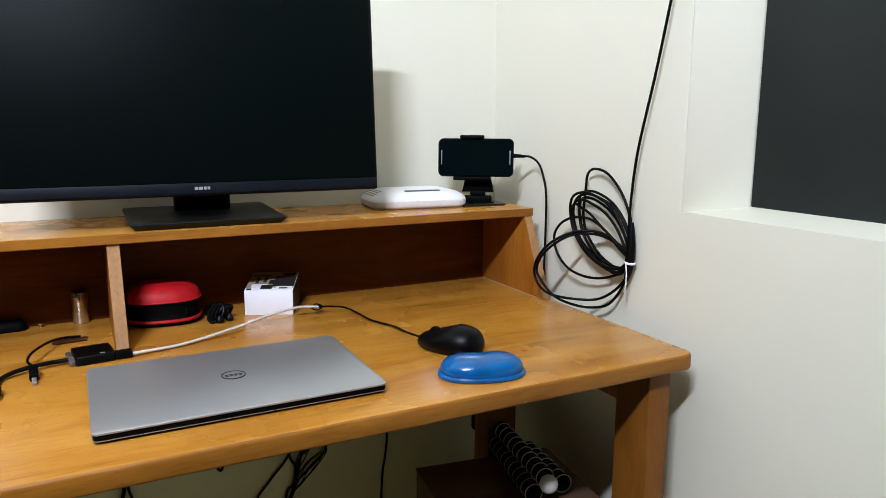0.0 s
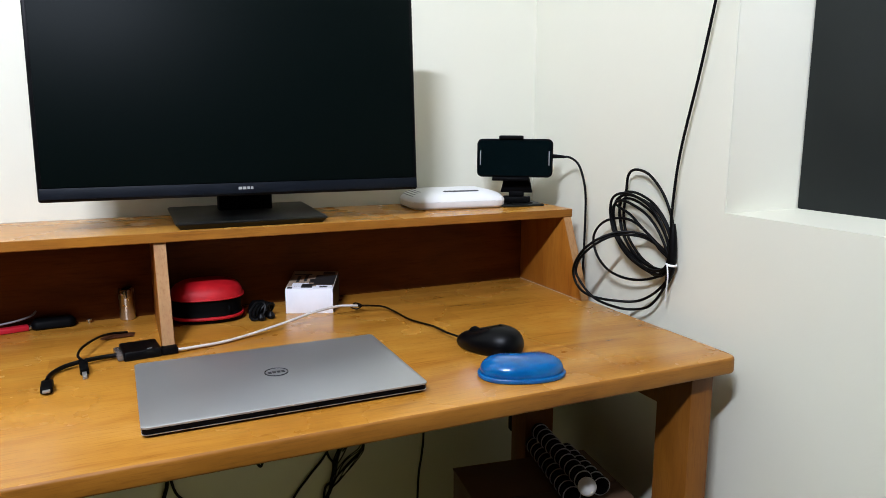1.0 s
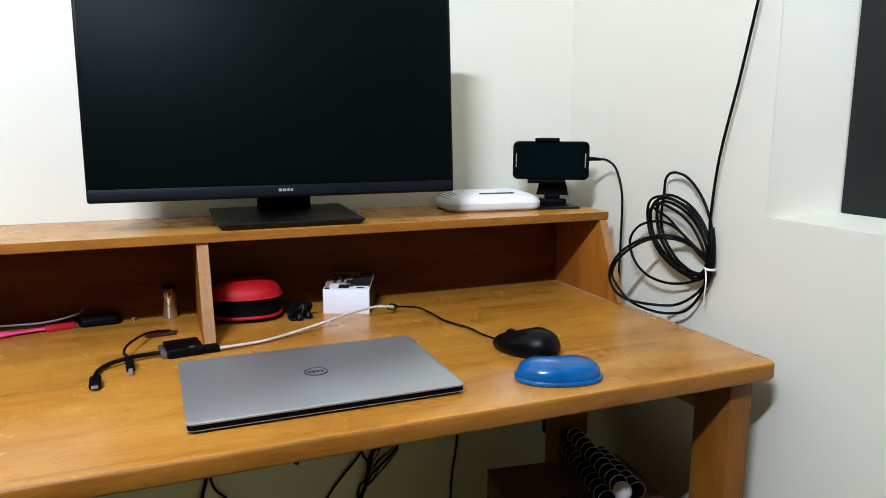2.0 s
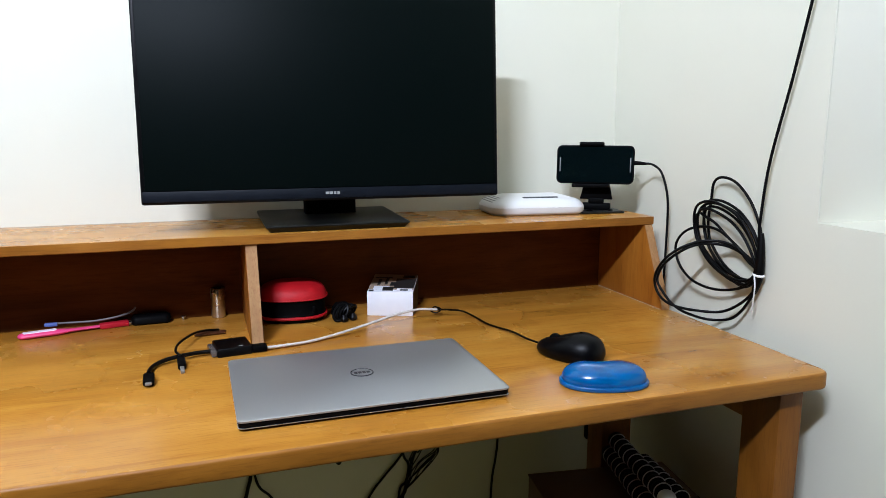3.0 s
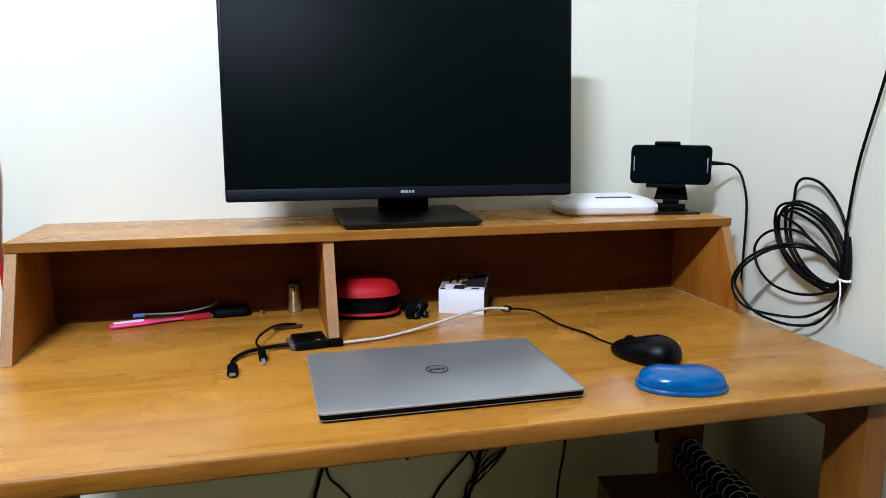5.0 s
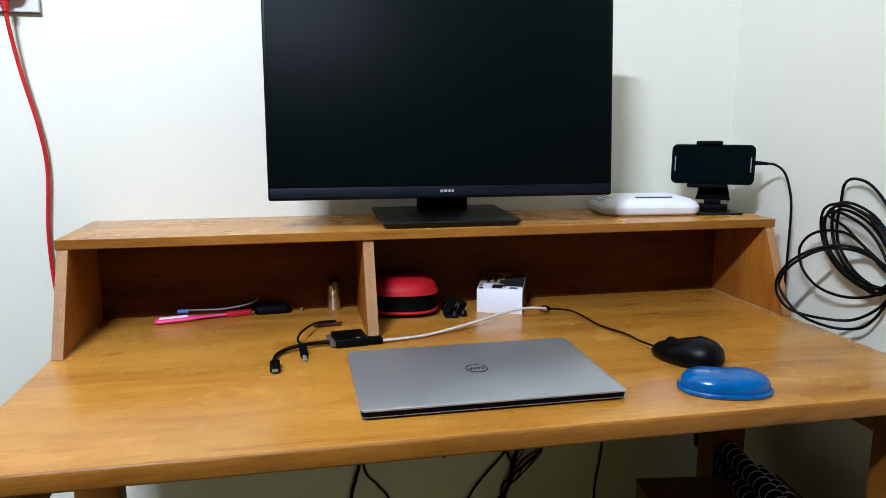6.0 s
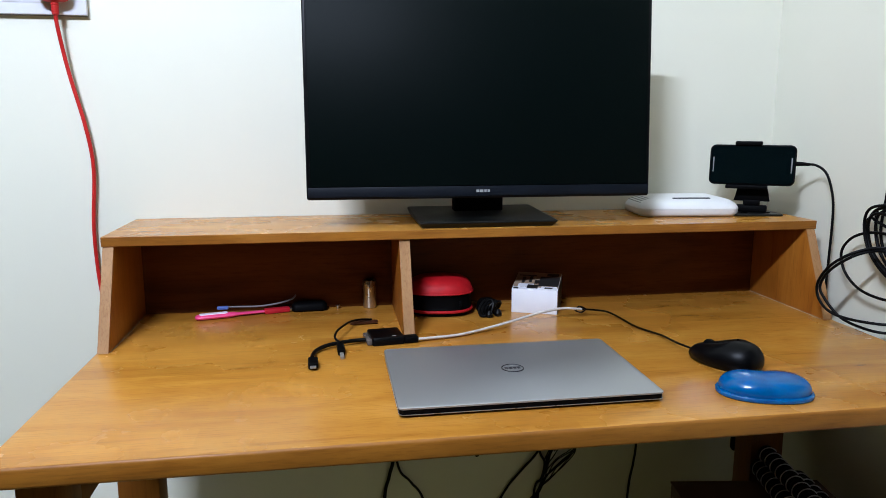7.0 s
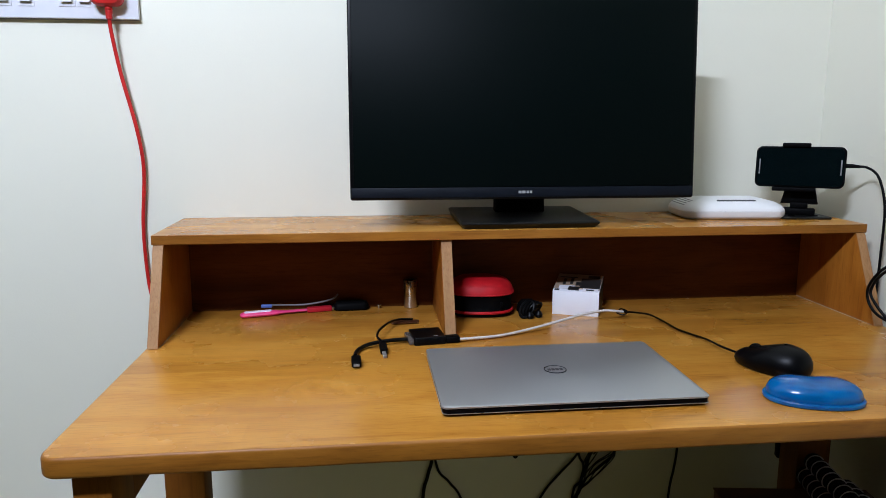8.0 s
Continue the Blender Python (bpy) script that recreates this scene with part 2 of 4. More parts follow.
def smooth(pts, steps=8, closed=False):
    """Catmull-Rom line through the points."""
    p = [Vector(q) for q in pts]
    n = len(p)
    out = []
    for i in range(n if closed else n - 1):
        if closed:
            a, b, c, d = p[i - 1], p[i], p[(i + 1) % n], p[(i + 2) % n]
        else:
            a, b, c, d = p[max(i - 1, 0)], p[i], p[i + 1], p[min(i + 2, n - 1)]
        for k in range(steps):
            t = k / steps
            out.append(0.5 * (2 * b + (c - a) * t + (2 * a - 5 * b + 4 * c - d) * t * t + (3 * b - a - 3 * c + d) * t ** 3))
    if not closed:
        out.append(p[-1])
    return out


def tube(pts, r, sides=10, steps=8, closed=False, bm=None):
    line = smooth(pts, steps, closed)
    n = len(line)
    rings = []
    side = None
    for i, q in enumerate(line):
        way = (line[(i + 1) % n] - line[i - 1]) if closed else (line[min(i + 1, n - 1)] - line[max(i - 1, 0)])
        way.normalize()
        if side is None:
            side = way.orthogonal().normalized()
        side = (side - way * side.dot(way)).normalized()
        up = way.cross(side)
        rad = r(i / (n - 1)) if callable(r) else r
        rings.append([q + rad * (math.cos(2 * math.pi * k / sides) * side + math.sin(2 * math.pi * k / sides) * up) for k in range(sides)])
    return loft(rings, bm, closed=closed)


def lathe(profile, n=28, bm=None, at=(0, 0, 0)):
    """Turn (radius, z) pairs round z."""
    rings = [[(at[0] + r * math.cos(2 * math.pi * i / n), at[1] + r * math.sin(2 * math.pi * i / n), at[2] + z) for i in range(n)] for r, z in profile]
    return loft(rings, bm)


def prism(outline, axis, a, b, bevel=0.0, bm=None):
    """Extrude an outline along axis 0, 1 or 2 from a to b."""
    bm = bm or bmesh.new()

    def put(u, v, w):
        return {0: (w, u, v), 1: (u, w, v), 2: (u, v, w)}[axis]
    rings = [[put(u, v, w) for u, v in outline] for w in (a, b)]
    first = len(bm.edges)
    loft(rings, bm)
    if bevel:
        bm.edges.ensure_lookup_table()
        bmesh.ops.bevel(bm, geom=list(bm.edges)[first:], offset=bevel, segments=2, profile=0.5, affect="EDGES")
    return bm


# ---- the room ----
XE, YN = 1.167, 0.065
XW, YS, ZC = -2.4, -3.6, 2.6
# the floor is out of view and works as a yellow reflector
tagged(part("floor", block(XW - 0.1, XE + 0.3, YS - 0.1, YN + 0.1, -0.1, 0), FLOOR, None), "unseen room floor, ochre to tint the bounce light", "floor", kind="structure")
# the ceiling is out of view, pale so that it bounces fill down
tagged(part("ceiling", block(XW - 0.1, XE + 0.3, YS - 0.1, YN + 0.1, ZC, ZC + 0.1), CEIL, None), "unseen white ceiling, added for fill from above", "ceiling", kind="structure")
tagged(part("wall_north", block(XW - 0.1, XE + 0.3, YN, YN + 0.12, 0, ZC), WALL, None), "cream painted plaster wall behind the desk", "wall", kind="structure")
# south and west walls are out of view, added dark to keep fill low
tagged(part("wall_south", block(XW - 0.1, XE + 0.3, YS - 0.12, YS, 0, ZC), FARWALL, None), "unseen wall added to close the room, dark to cut bounce light", "wall", kind="structure")
tagged(part("wall_west", block(XW - 0.12, XW, YS, YN, 0, ZC), FARWALL, None), "unseen wall added to close the room, dark to cut bounce light", "wall", kind="structure")

# the east wall has a window recess with soft plaster edges
NY0, NY1, NZ0, NZ1, ND = -1.55, -0.452, 0.931, 2.05, 0.06
SPLAY, RISE = 0.066, 0.011
wall = thing("wall_east", "cream painted plaster wall with a splayed window recess", "wall", kind="structure")
low = block(XE, XE + 0.26, YS, YN, 0, NZ0)
side_a = block(XE, XE + 0.26, NY1, YN, NZ0, NZ1)
side_b = block(XE, XE + 0.26, YS, NY0, NZ0, NZ1)
top_w = block(XE, XE + 0.26, YS, YN, NZ1, ZC)
for nm, bmw in (("wall_below_window", low), ("wall_beside_window", side_a), ("wall_beside_window", side_b), ("wall_above_window", top_w)):
    part(nm, bmw, WALL, wall)
part("splayed_reveal", prism([(XE + 0.0004, NY1 + 0.001), (XE + 0.259, NY1 + 0.001), (XE + 0.259, NY1 - SPLAY), (XE + ND, NY1 - SPLAY)], 2, NZ0 + 0.0002, NZ1, 0.0015), WALL, wall)
part("sloping_sill", prism([(XE + 0.0004, NZ0 - 0.001), (XE + ND, NZ0 + RISE), (XE + 0.259, NZ0 + RISE), (XE + 0.259, NZ0 - 0.001)], 1, NY0, NY1 - 0.002, 0.0015), WALL, wall)
edge = tube([(XE + 0.0005, NY1 + 0.001, NZ0), (XE + 0.0007, NY1 + 0.002, NZ0 + 0.4), (XE + 0.0005, NY1 + 0.001, NZ1)], 0.0015, 8)
part("plaster_bead", edge, WALL, wall)
lip = [(XE + 0.0008 + 0.0003 * math.sin(7.3 * k), NY1 - 0.035 * k, NZ0 - 0.0006 + 0.0003 * math.sin(2.7 * k)) for k in range(14)]
part("plaster_bead", tube(lip, lambda u: 0.0009 * (1 - u) + 0.0004 * math.sin(61 * u), 8, 4), WALL, wall)
pane = tagged(part("window_1", slab(1.10, 1.12, 0.004, [(0.002, 0), (0, 0.002), (0, 0.018), (0.002, 0.02)]), DARKPANE, None), "window covered with a dark grey board", "window", kind="structure")
pane.matrix_world = Matrix.Translation((XE + ND + 0.022, (NY0 + NY1) / 2 - SPLAY, (NZ0 + NZ1) / 2 + RISE)) @ Euler((0, radians(-90), 0)).to_matrix().to_4x4() @ Euler((0, 0, radians(90))).to_matrix().to_4x4()

# ---- the desk ----
T, DW, DF = 0.75, 1.124, -0.535
S = 0.904


def edge_darkened(ob):
    """The sawn edges and the underside of a board get a darker wood than its face."""
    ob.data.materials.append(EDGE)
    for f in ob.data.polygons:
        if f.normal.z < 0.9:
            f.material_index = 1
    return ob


desk = thing("desk", "honey-stained wooden desk with a raised shelf along the back", "desk")
ARRIS = [(0, -0.0040), (0.0004, -0.0024), (0.0012, -0.0012), (0.0024, -0.0004), (0.0042, 0.0)]
top = worn_slab(1.135, 0.590, 0.018, [(0.0040, T - 0.0228), (0.0022, T - 0.0224), (0.0009, T - 0.0212), (0, T - 0.0190)] + [(i, T + h) for i, h in ARRIS], (0.5595, DF + 0.295), wear=0.0012)
for v in top.verts:
    if v.co.x < 0.3:
        v.co.x += 0.007 * (v.co.y - DF) / 0.59  # the left end was not sawn quite square
edge_darkened(part("tabletop", top, DESK, desk, "glued honey-coloured wooden strips with worn front edge"))


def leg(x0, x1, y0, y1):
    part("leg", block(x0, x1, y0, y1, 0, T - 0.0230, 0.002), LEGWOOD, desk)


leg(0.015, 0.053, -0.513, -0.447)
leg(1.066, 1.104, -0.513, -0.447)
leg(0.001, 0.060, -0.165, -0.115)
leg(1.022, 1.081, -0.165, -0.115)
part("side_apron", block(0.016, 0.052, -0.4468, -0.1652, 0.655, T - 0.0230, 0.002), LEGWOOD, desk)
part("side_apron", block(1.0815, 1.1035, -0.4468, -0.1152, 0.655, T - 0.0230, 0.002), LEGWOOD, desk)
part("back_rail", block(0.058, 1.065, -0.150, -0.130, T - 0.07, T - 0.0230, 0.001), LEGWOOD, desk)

# raised shelf: sloping sides, divider, top board, back panel
FB, FT, BK, TH = -0.198, -0.136, 0.010, 0.0142


def upright(x0, x1, name, front=0.0):
    zt = S - TH
    o = [(FB + front, T), (FT + front, zt), (BK, zt), (BK, T)]
    p = part(name, prism(o, 0, x0, x1, 0.0006), SIDE, desk)
    # lighter front edge strip
    o2 = [(FB + front - 0.0015, T + 0.0006), (FT + front - 0.0015, zt - 0.0006), (FT + front + 0.0006, zt - 0.0006), (FB + front + 0.0006, T + 0.0006)]
    part("front_edge", prism(o2, 0, x0 + 0.0004, x1 - 0.0004), NOSING, p)


upright(0.0, 0.0155, "side_panel")
upright(DW - 0.0155, DW, "side_panel")
upright(0.4265, 0.443, "divider", 0.005)
edge_darkened(part("top_board", worn_slab(DW + 0.005, 0.2015, 0.002, [(0.0010, S - TH), (0, S - TH + 0.0010), (0, S - 0.0006), (0.0006, S)], (0.0005 + DW / 2, -0.03725), wear=0.0014), DESK, desk, "honey-stained top board with a chipped edge"))
# back of the recess, its wood colour darkened to carry the shade
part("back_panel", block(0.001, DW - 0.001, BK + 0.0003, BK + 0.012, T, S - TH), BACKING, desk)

# pale glue and dust along the foot of the uprights
for gx in (0.0158, DW - 0.0158, 0.4433):
    part("glue_line", tube([(gx, FB + 0.004, T + 0.0003), (gx + 0.0004, -0.10, T + 0.0003), (gx, BK - 0.002, T + 0.0003)], 0.0009, 6), GLUE, desk)

# ---- on the raised shelf ----
# monitor: local origin under its base on the shelf
mon = thing("computer_monitor", "black widescreen computer monitor switched off on a rectangular stand", "monitor", Matrix.Translation((0.559, 0.0, S)))
tilt = Matrix.Translation((0, -0.126, 0.0465)) @ Euler((radians(-4), 0, radians(-1.0))).to_matrix().to_4x4()
MW, MH = 0.539, 0.314


def in_panel(bm):
    bmesh.ops.transform(bm, matrix=tilt, verts=bm.verts)
    return bm


case = bmesh.new()
loft([[(x, y0, z + MH / 2) for x, z in rounded(MW - 2 * i, MH - 2 * i, 0.004)] for i, y0 in ((0.0015, 0.0), (0, 0.0015), (0, 0.012), (0.02, 0.024), (0.06, 0.042), (0.075, 0.045))], case)
housing = part("housing", in_panel(case), BLACK, mon)
part("screen", in_panel(block(-MW / 2 + 0.0055, MW / 2 - 0.0055, -0.0012, 0.002, 0.0195, MH - 0.0055, 0.0004)), SCREEN, mon, "dark matte screen")
part("lower_bezel", in_panel(block(-MW / 2 + 0.002, MW / 2 - 0.002, -0.0022, 0.002, 0.0035, 0.0185, 0.0006)), CHIN, mon, "slate grey lower bezel")
# maker's mark as four plain shapes
mark = bmesh.new()
for k, w in ((-0.0090, 0.0046), (-0.0030, 0.0050), (0.0030, 0.0036), (0.0080, 0.0036)):
    block(k - w / 2, k + w / 2, -0.0028, -0.0018, 0.0090, 0.0130, bm=mark)
part("maker_mark", in_panel(mark), LOGOLIGHT, mon, "small pale silver mark")
part("neck", block(-0.027, 0.057, -0.022, 0.006, 0.009, 0.25, 0.003), MATTE, mon)
foot = bmesh.new()
loft([[(x + 0.010, y - 0.044, z + (y + 0.08) * 0.03 * (k > 1)) for x, y in rounded(0.222 - 2 * i, 0.172 - 2 * i, 0.004)] for k, (i, z) in enumerate(((0.006, 0.0), (0.004, 0.003), (0.0, 0.0075), (0.0, 0.009), (0.0015, 0.0105)))], foot)
part("stand_base", foot, BASEMAT, mon, "dusty dark grey rectangular stand base")

# wireless router
rout = thing("wireless_router", "white rounded square wireless router lying on the desk shelf", "router", pose(0.9490, -0.006, S, 0, 0, -6))
part("lower_shell", slab(0.180, 0.114, 0.026, [(0.007, 0.0), (0.0025, 0.002), (0.0003, 0.006), (0.0, 0.0135)], n=8), WHITE, rout)
part("upper_shell", slab(0.180, 0.114, 0.026, [(0.0, 0.0138), (0.0015, 0.0175), (0.007, 0.0232), (0.016, 0.0278), (0.027, 0.0308), (0.039, 0.0338), (0.050, 0.0350)], n=8), WHITE, rout)
part("seam", slab(0.1785, 0.1125, 0.0255, [(0, 0.0128), (0, 0.0145)], n=8), GROOVE, rout)
slot = slab(0.068, 0.0055, 0.0025, [(0, -0.001), (0, 0.0006), (0.0006, 0.0009)])
bmesh.ops.transform(slot, matrix=pose(0.006, -0.033, 0.0300, 15, 0, 0), verts=slot.verts)
part("indicator_slot", slot, GREYSLOT, rout, "dark grey indicator slot")
for inset, z in ((0.0065, 0.0229), (0.0110, 0.0254), (0.0160, 0.0279), (0.0215, 0.0294)):
    x = -0.090 + inset
    part("vent_groove", tube([(x + 0.010, -0.049 + inset, z - 0.0004), (x + 0.002, -0.036 + 0.5 * inset, z - 0.0002), (x, -0.020, z), (x, 0.035, z)], 0.0008, 6, 5), GROOVE, rout)

# phone holder and phone
PYAW = -34
PC = (1.054, -0.050)
hold = thing("phone_holder", "black plastic desktop phone holder with a spring clamp", "phone holder", pose(PC[0] + 0.014, PC[1] + 0.012, S, 0, 0, -8))
part("base_plate", slab(0.084, 0.076, 0.005, [(0.0015, 0), (0, 0.0012), (0, 0.003), (0.001, 0.004)]), BASEMAT, hold)
for xx in (-0.02, 0.02):
    part("screw_pad", lathe([(0.006, 0.0), (0.006, 0.0012), (0.0045, 0.0018)], 16, at=(xx, -0.018, 0.004)), MATTE, hold)
hx = Euler((0, 0, radians(PYAW + 8))).to_matrix().to_4x4()


def turned(bm, m):
    bmesh.ops.transform(bm, matrix=m, verts=bm.verts)
    return bm


part("hinge_lower", turned(block(-0.026, 0.026, -0.008, 0.012, 0.0038, 0.016, 0.003), hx), MATTE, hold)
part("hinge_knuckle", turned(block(-0.014, 0.014, -0.006, 0.010, 0.0155, 0.026, 0.002), hx), MATTE, hold)
part("column", turned(prism([(-0.030, 0.0235), (0.030, 0.0235), (0.026, 0.034), (0.024, 0.050), (-0.024, 0.050), (-0.027, 0.034)], 1, -0.005, 0.010, 0.0015), hx), MATTE, hold)
clampx = hx @ Matrix.Translation((-0.010, -0.015, 0))
part("lower_jaw", turned(block(-0.034, 0.034, -0.012, 0.010, 0.0465, 0.0535, 0.002), clampx), MATTE, hold)
part("back_plate", turned(block(-0.022, 0.022, 0.003, 0.010, 0.05, 0.125, 0.002), clampx), MATTE, hold)
part("upper_jaw", turned(block(-0.022, 0.022, -0.010, 0.010, 0.1225, 0.129, 0.002), clampx), MATTE, hold)

phone = thing("smartphone", "black smartphone with a dark screen held sideways in a phone holder", "phone", Matrix.Translation((PC[0] + 0.0015, PC[1] - 0.001, S + 0.088)) @ Euler((radians(-4), 0, radians(PYAW))).to_matrix().to_4x4())
body = bmesh.new()
loft([[(x, y0, z) for x, z in rounded(0.1390 - 2 * i, 0.0700 - 2 * i, 0.010)] for i, y0 in ((0.0015, -0.0048), (0.0003, -0.0036), (0, -0.001), (0.001, 0.002), (0.006, 0.0046))], body)
part("phone_body", body, MATTE, phone)
face = bmesh.new()
loft([[(x, y0, z) for x, z in rounded(0.1335 - 2 * i, 0.065 - 2 * i, 0.008)] for i, y0 in ((0, -0.0045), (0.0004, -0.0053))], face)
part("phone_screen", face, PHONEGLASS, phone, "glossy black phone screen")
for s in (-1, 1):
    part("speaker_grille", block(s * 0.0628 - 0.0011, s * 0.0628 + 0.0011, -0.0060, -0.0050, -0.013, 0.013, 0.0003), SHADOWGREY, phone)

pcab = thing("charging_cable", "thin black charging cable running from the phone down behind the desk", "cable")
ca, sa = math.cos(radians(PYAW)), math.sin(radians(PYAW))
px, py, pz = PC[0] + 0.0700 * ca, PC[1] + 0.0700 * sa, S + 0.092
part("plug", tube([(px, py, pz), (px + 0.012 * ca, py + 0.012 * sa, pz - 0.0003), (px + 0.022 * ca, py + 0.022 * sa, pz - 0.001)], lambda u: 0.0042 - 0.0018 * u, 10), MATTE, pcab)
part("wire", tube([(px + 0.018 * ca, py + 0.018 * sa, pz - 0.0008), (1.138, -0.108, 0.994), (1.147, -0.122, 0.982), (1.150, -0.135, 0.955), (1.151, -0.142, 0.92), (1.150, -0.144, 0.85), (1.149, -0.144, 0.775), (1.149, -0.143, 0.70), (1.150, -0.10, 0.60)], 0.0021, 8), CABLE, pcab)

# ---- inside the raised shelf ----
zc = thing("earphone_case", "round red zip case with black band in the shelf", "case", pose(0.503, -0.043, T, 0, 0, -6))
part("base_cover", oval(0.110, 0.096, [(0.80, 0.0), (0.90, 0.0015), (0.95, 0.0068)], 2.6), MATTE, zc, "black underside")
part("lower_rim", oval(0.112, 0.098, [(0.945, 0.0066), (0.985, 0.0072), (1.0, 0.0092), (0.985, 0.0112), (0.95, 0.0118)], 2.6), RED, zc)
part("zip_band", oval(0.112, 0.098, [(0.955, 0.0118), (0.93, 0.016), (0.93, 0.033), (0.955, 0.0378)], 2.6), MATTE, zc, "black fabric zip band")
part("upper_shell", oval(0.112, 0.098, [(0.975, 0.0378), (0.995, 0.0395), (0.98, 0.0430), (0.935, 0.0490), (0.85, 0.0545), (0.70, 0.0590), (0.45, 0.0620), (0.2, 0.0628)], 2.6), RED, zc)
pip = bmesh.new()
ring = [(0.0558 * math.copysign(abs(math.cos(q)) ** 0.77, math.cos(q)), 0.0488 * math.copysign(abs(math.sin(q)) ** 0.77, math.sin(q)), 0.0388) for q in [2 * math.pi * i / 28 for i in range(28)]]
tube(ring, 0.0012, 6, 2, True, pip)
part("piping", pip, RED, zc)
part("zip_pull", block(0.030, 0.034, -0.0470, -0.0440, 0.018, 0.028, 0.0008), MATTE, zc)

eb = thing("coiled_earphones", "small coil of black earphone cable beside a red case", "earphones", pose(0.583, -0.080, T))
for k in range(5):
    rx, rz = 0.011 - 0.0008 * k, 0.0125 - 0.0006 * k
    loop = [(rx * math.cos(a) + 0.45 * rz * math.sin(a) + 0.0045 * k - 0.010, 0.006 * math.sin(a + 0.6 * k) + 0.003 * k - 0.012, rz + 0.0026 + rz * math.sin(a)) for a in [2 * math.pi * i / 10 for i in range(10)]]
    part("cable_loop", tube(loop, 0.0023, 8, 5, True), CABLE, eb)
part("cable_wad", slab(0.034, 0.030, 0.010, [(0.004, 0.0), (0.0, 0.006), (0.002, 0.018), (0.008, 0.025)], at=(-0.004, 0.012)), MATTE, eb)
part("ear_bud", lathe([(0.003, 0.0), (0.006, 0.002), (0.0065, 0.006), (0.004, 0.010), (0.0025, 0.012)], 16, at=(0.010, -0.012, 0)), BLACK, eb)
part("ear_bud", lathe([(0.003, 0.0), (0.006, 0.002), (0.0065, 0.006), (0.004, 0.010), (0.0025, 0.012)], 16, at=(-0.006, -0.018, 0)), BLACK, eb)

bx = thing("gadget_box", "small white cardboard gadget box with a dark printed top", "box", pose(0.6565, -0.0855, T, 0, 0, -23))
BW, BD, BH, BR = 0.0765, 0.083, 0.0405, 0.0525


def lid_z(y):
    return BH + (BR - BH) * y / BD


def on_lid(x0, x1, y0, y1, up, thick=0.0006):
    """A thin printed patch that follows the sloping lid."""
    return loft([[(x0, y0, lid_z(y0) + h), (x1, y0, lid_z(y0) + h), (x1, y1, lid_z(y1) + h), (x0, y1, lid_z(y1) + h)] for h in (up - thick, up)])


part("carton", prism([(0.0, 0.0), (BD, 0.0), (BD, BR), (0.0, BH)], 0, -BW / 2, BW / 2, 0.0005), CARDWHITE, bx)
part("printed_side", prism([(0.001, 0.001), (BD - 0.001, 0.001), (BD - 0.001, BR - 0.001), (0.001, BH - 0.001)], 0, BW / 2 - 0.0002, BW / 2 + 0.0004), CARDPRINT, bx, "black printed side")
part("printed_top", on_lid(-BW / 2 + 0.0005, BW / 2 - 0.0005, 0.012, BD - 0.0005, 0.0004), CARDTAN, bx, "tan and black printed top")
for x0, x1, y0, y1 in ((0.004, 0.0375, 0.018, 0.062), (-0.014, 0.004, 0.006, 0.022), (-0.036, -0.028, 0.002, 0.008), (-0.026, -0.021, 0.030, 0.058), (-0.014, -0.009, 0.034, 0.066), (-0.004, 0.004, 0.028, 0.044), (-0.034, -0.004, 0.064, 0.068), (0.014, 0.034, 0.066, 0.078)):
    part("dark_print", on_lid(x0, x1, y0, y1, 0.0009), CARDPRINT, bx)
part("pale_print", on_lid(-0.030, -0.004, 0.012, 0.026, 0.0007), CARDWHITE, bx)
part("sticker", on_lid(0.010, 0.036, 0.0008, 0.015, 0.0010), CARDWHITE, bx, "white sticker with a dark bar")
part("sticker_bar", on_lid(0.016, 0.029, 0.005, 0.010, 0.0015), CARDPRINT, bx)

cyl = thing("metal_cylinder", "small bare metal cylinder standing in the shelf", "cylinder", pose(0.3870, 0.000, T))
part("barrel", lathe([(0.0102, 0.0), (0.0113, 0.0008), (0.0115, 0.002), (0.0112, 0.032), (0.0116, 0.033), (0.0116, 0.0475), (0.0109, 0.0488), (0.0080, 0.049)], 24), DULL, cyl)
part("rim_notch", block(-0.001, 0.001, -0.0119, -0.0107, 0.037, 0.046, 0.0003), GREYSLOT, cyl)

lamp = thing("usb_lamp", "pink silicone usb stick lamp with a white light strip", "lamp", pose(0.103, -0.042, T, 0, 0, 13))
hb = bmesh.new()
loft([[(x, 0.009 * k * math.cos(q), 0.0045 + 0.0044 * k * math.sin(q)) for q in [2 * math.pi * i / 16 for i in range(16)]] for x, k in ((0.0, 0.3), (0.002, 0.75), (0.006, 1.0), (0.05, 1.0), (0.06, 0.85), (0.068, 0.6), (0.10, 0.5), (0.112, 0.5))], hb)
part("lamp_head", hb, PINK, lamp)
part("light_strip", slab(0.046, 0.010, 0.004, [(0, 0.0072), (0.001, 0.0096)], at=(0.029, 0)), LED, lamp, "milky white light strip")
part("usb_sleeve", block(0.110, 0.152, -0.0065, 0.0065, 0.0005, 0.0085, 0.002), REDGLOSS, lamp, "red plastic usb sleeve")
part("usb_plug", block(0.150, 0.164, -0.0055, 0.0055, 0.0022, 0.0067, 0.0005), CHROME, lamp)

wr = thing("thin_wire", "thin grey wire with a blue plug over a lamp", "cable")
part("wire", tube([(0.150, -0.012, T + 0.013), (0.175, -0.010, T + 0.012), (0.205, -0.012, T + 0.0125), (0.235, -0.010, T + 0.016), (0.255, -0.006, T + 0.021), (0.262, -0.002, T + 0.027)], 0.0016, 8), GREYWIRE, wr)
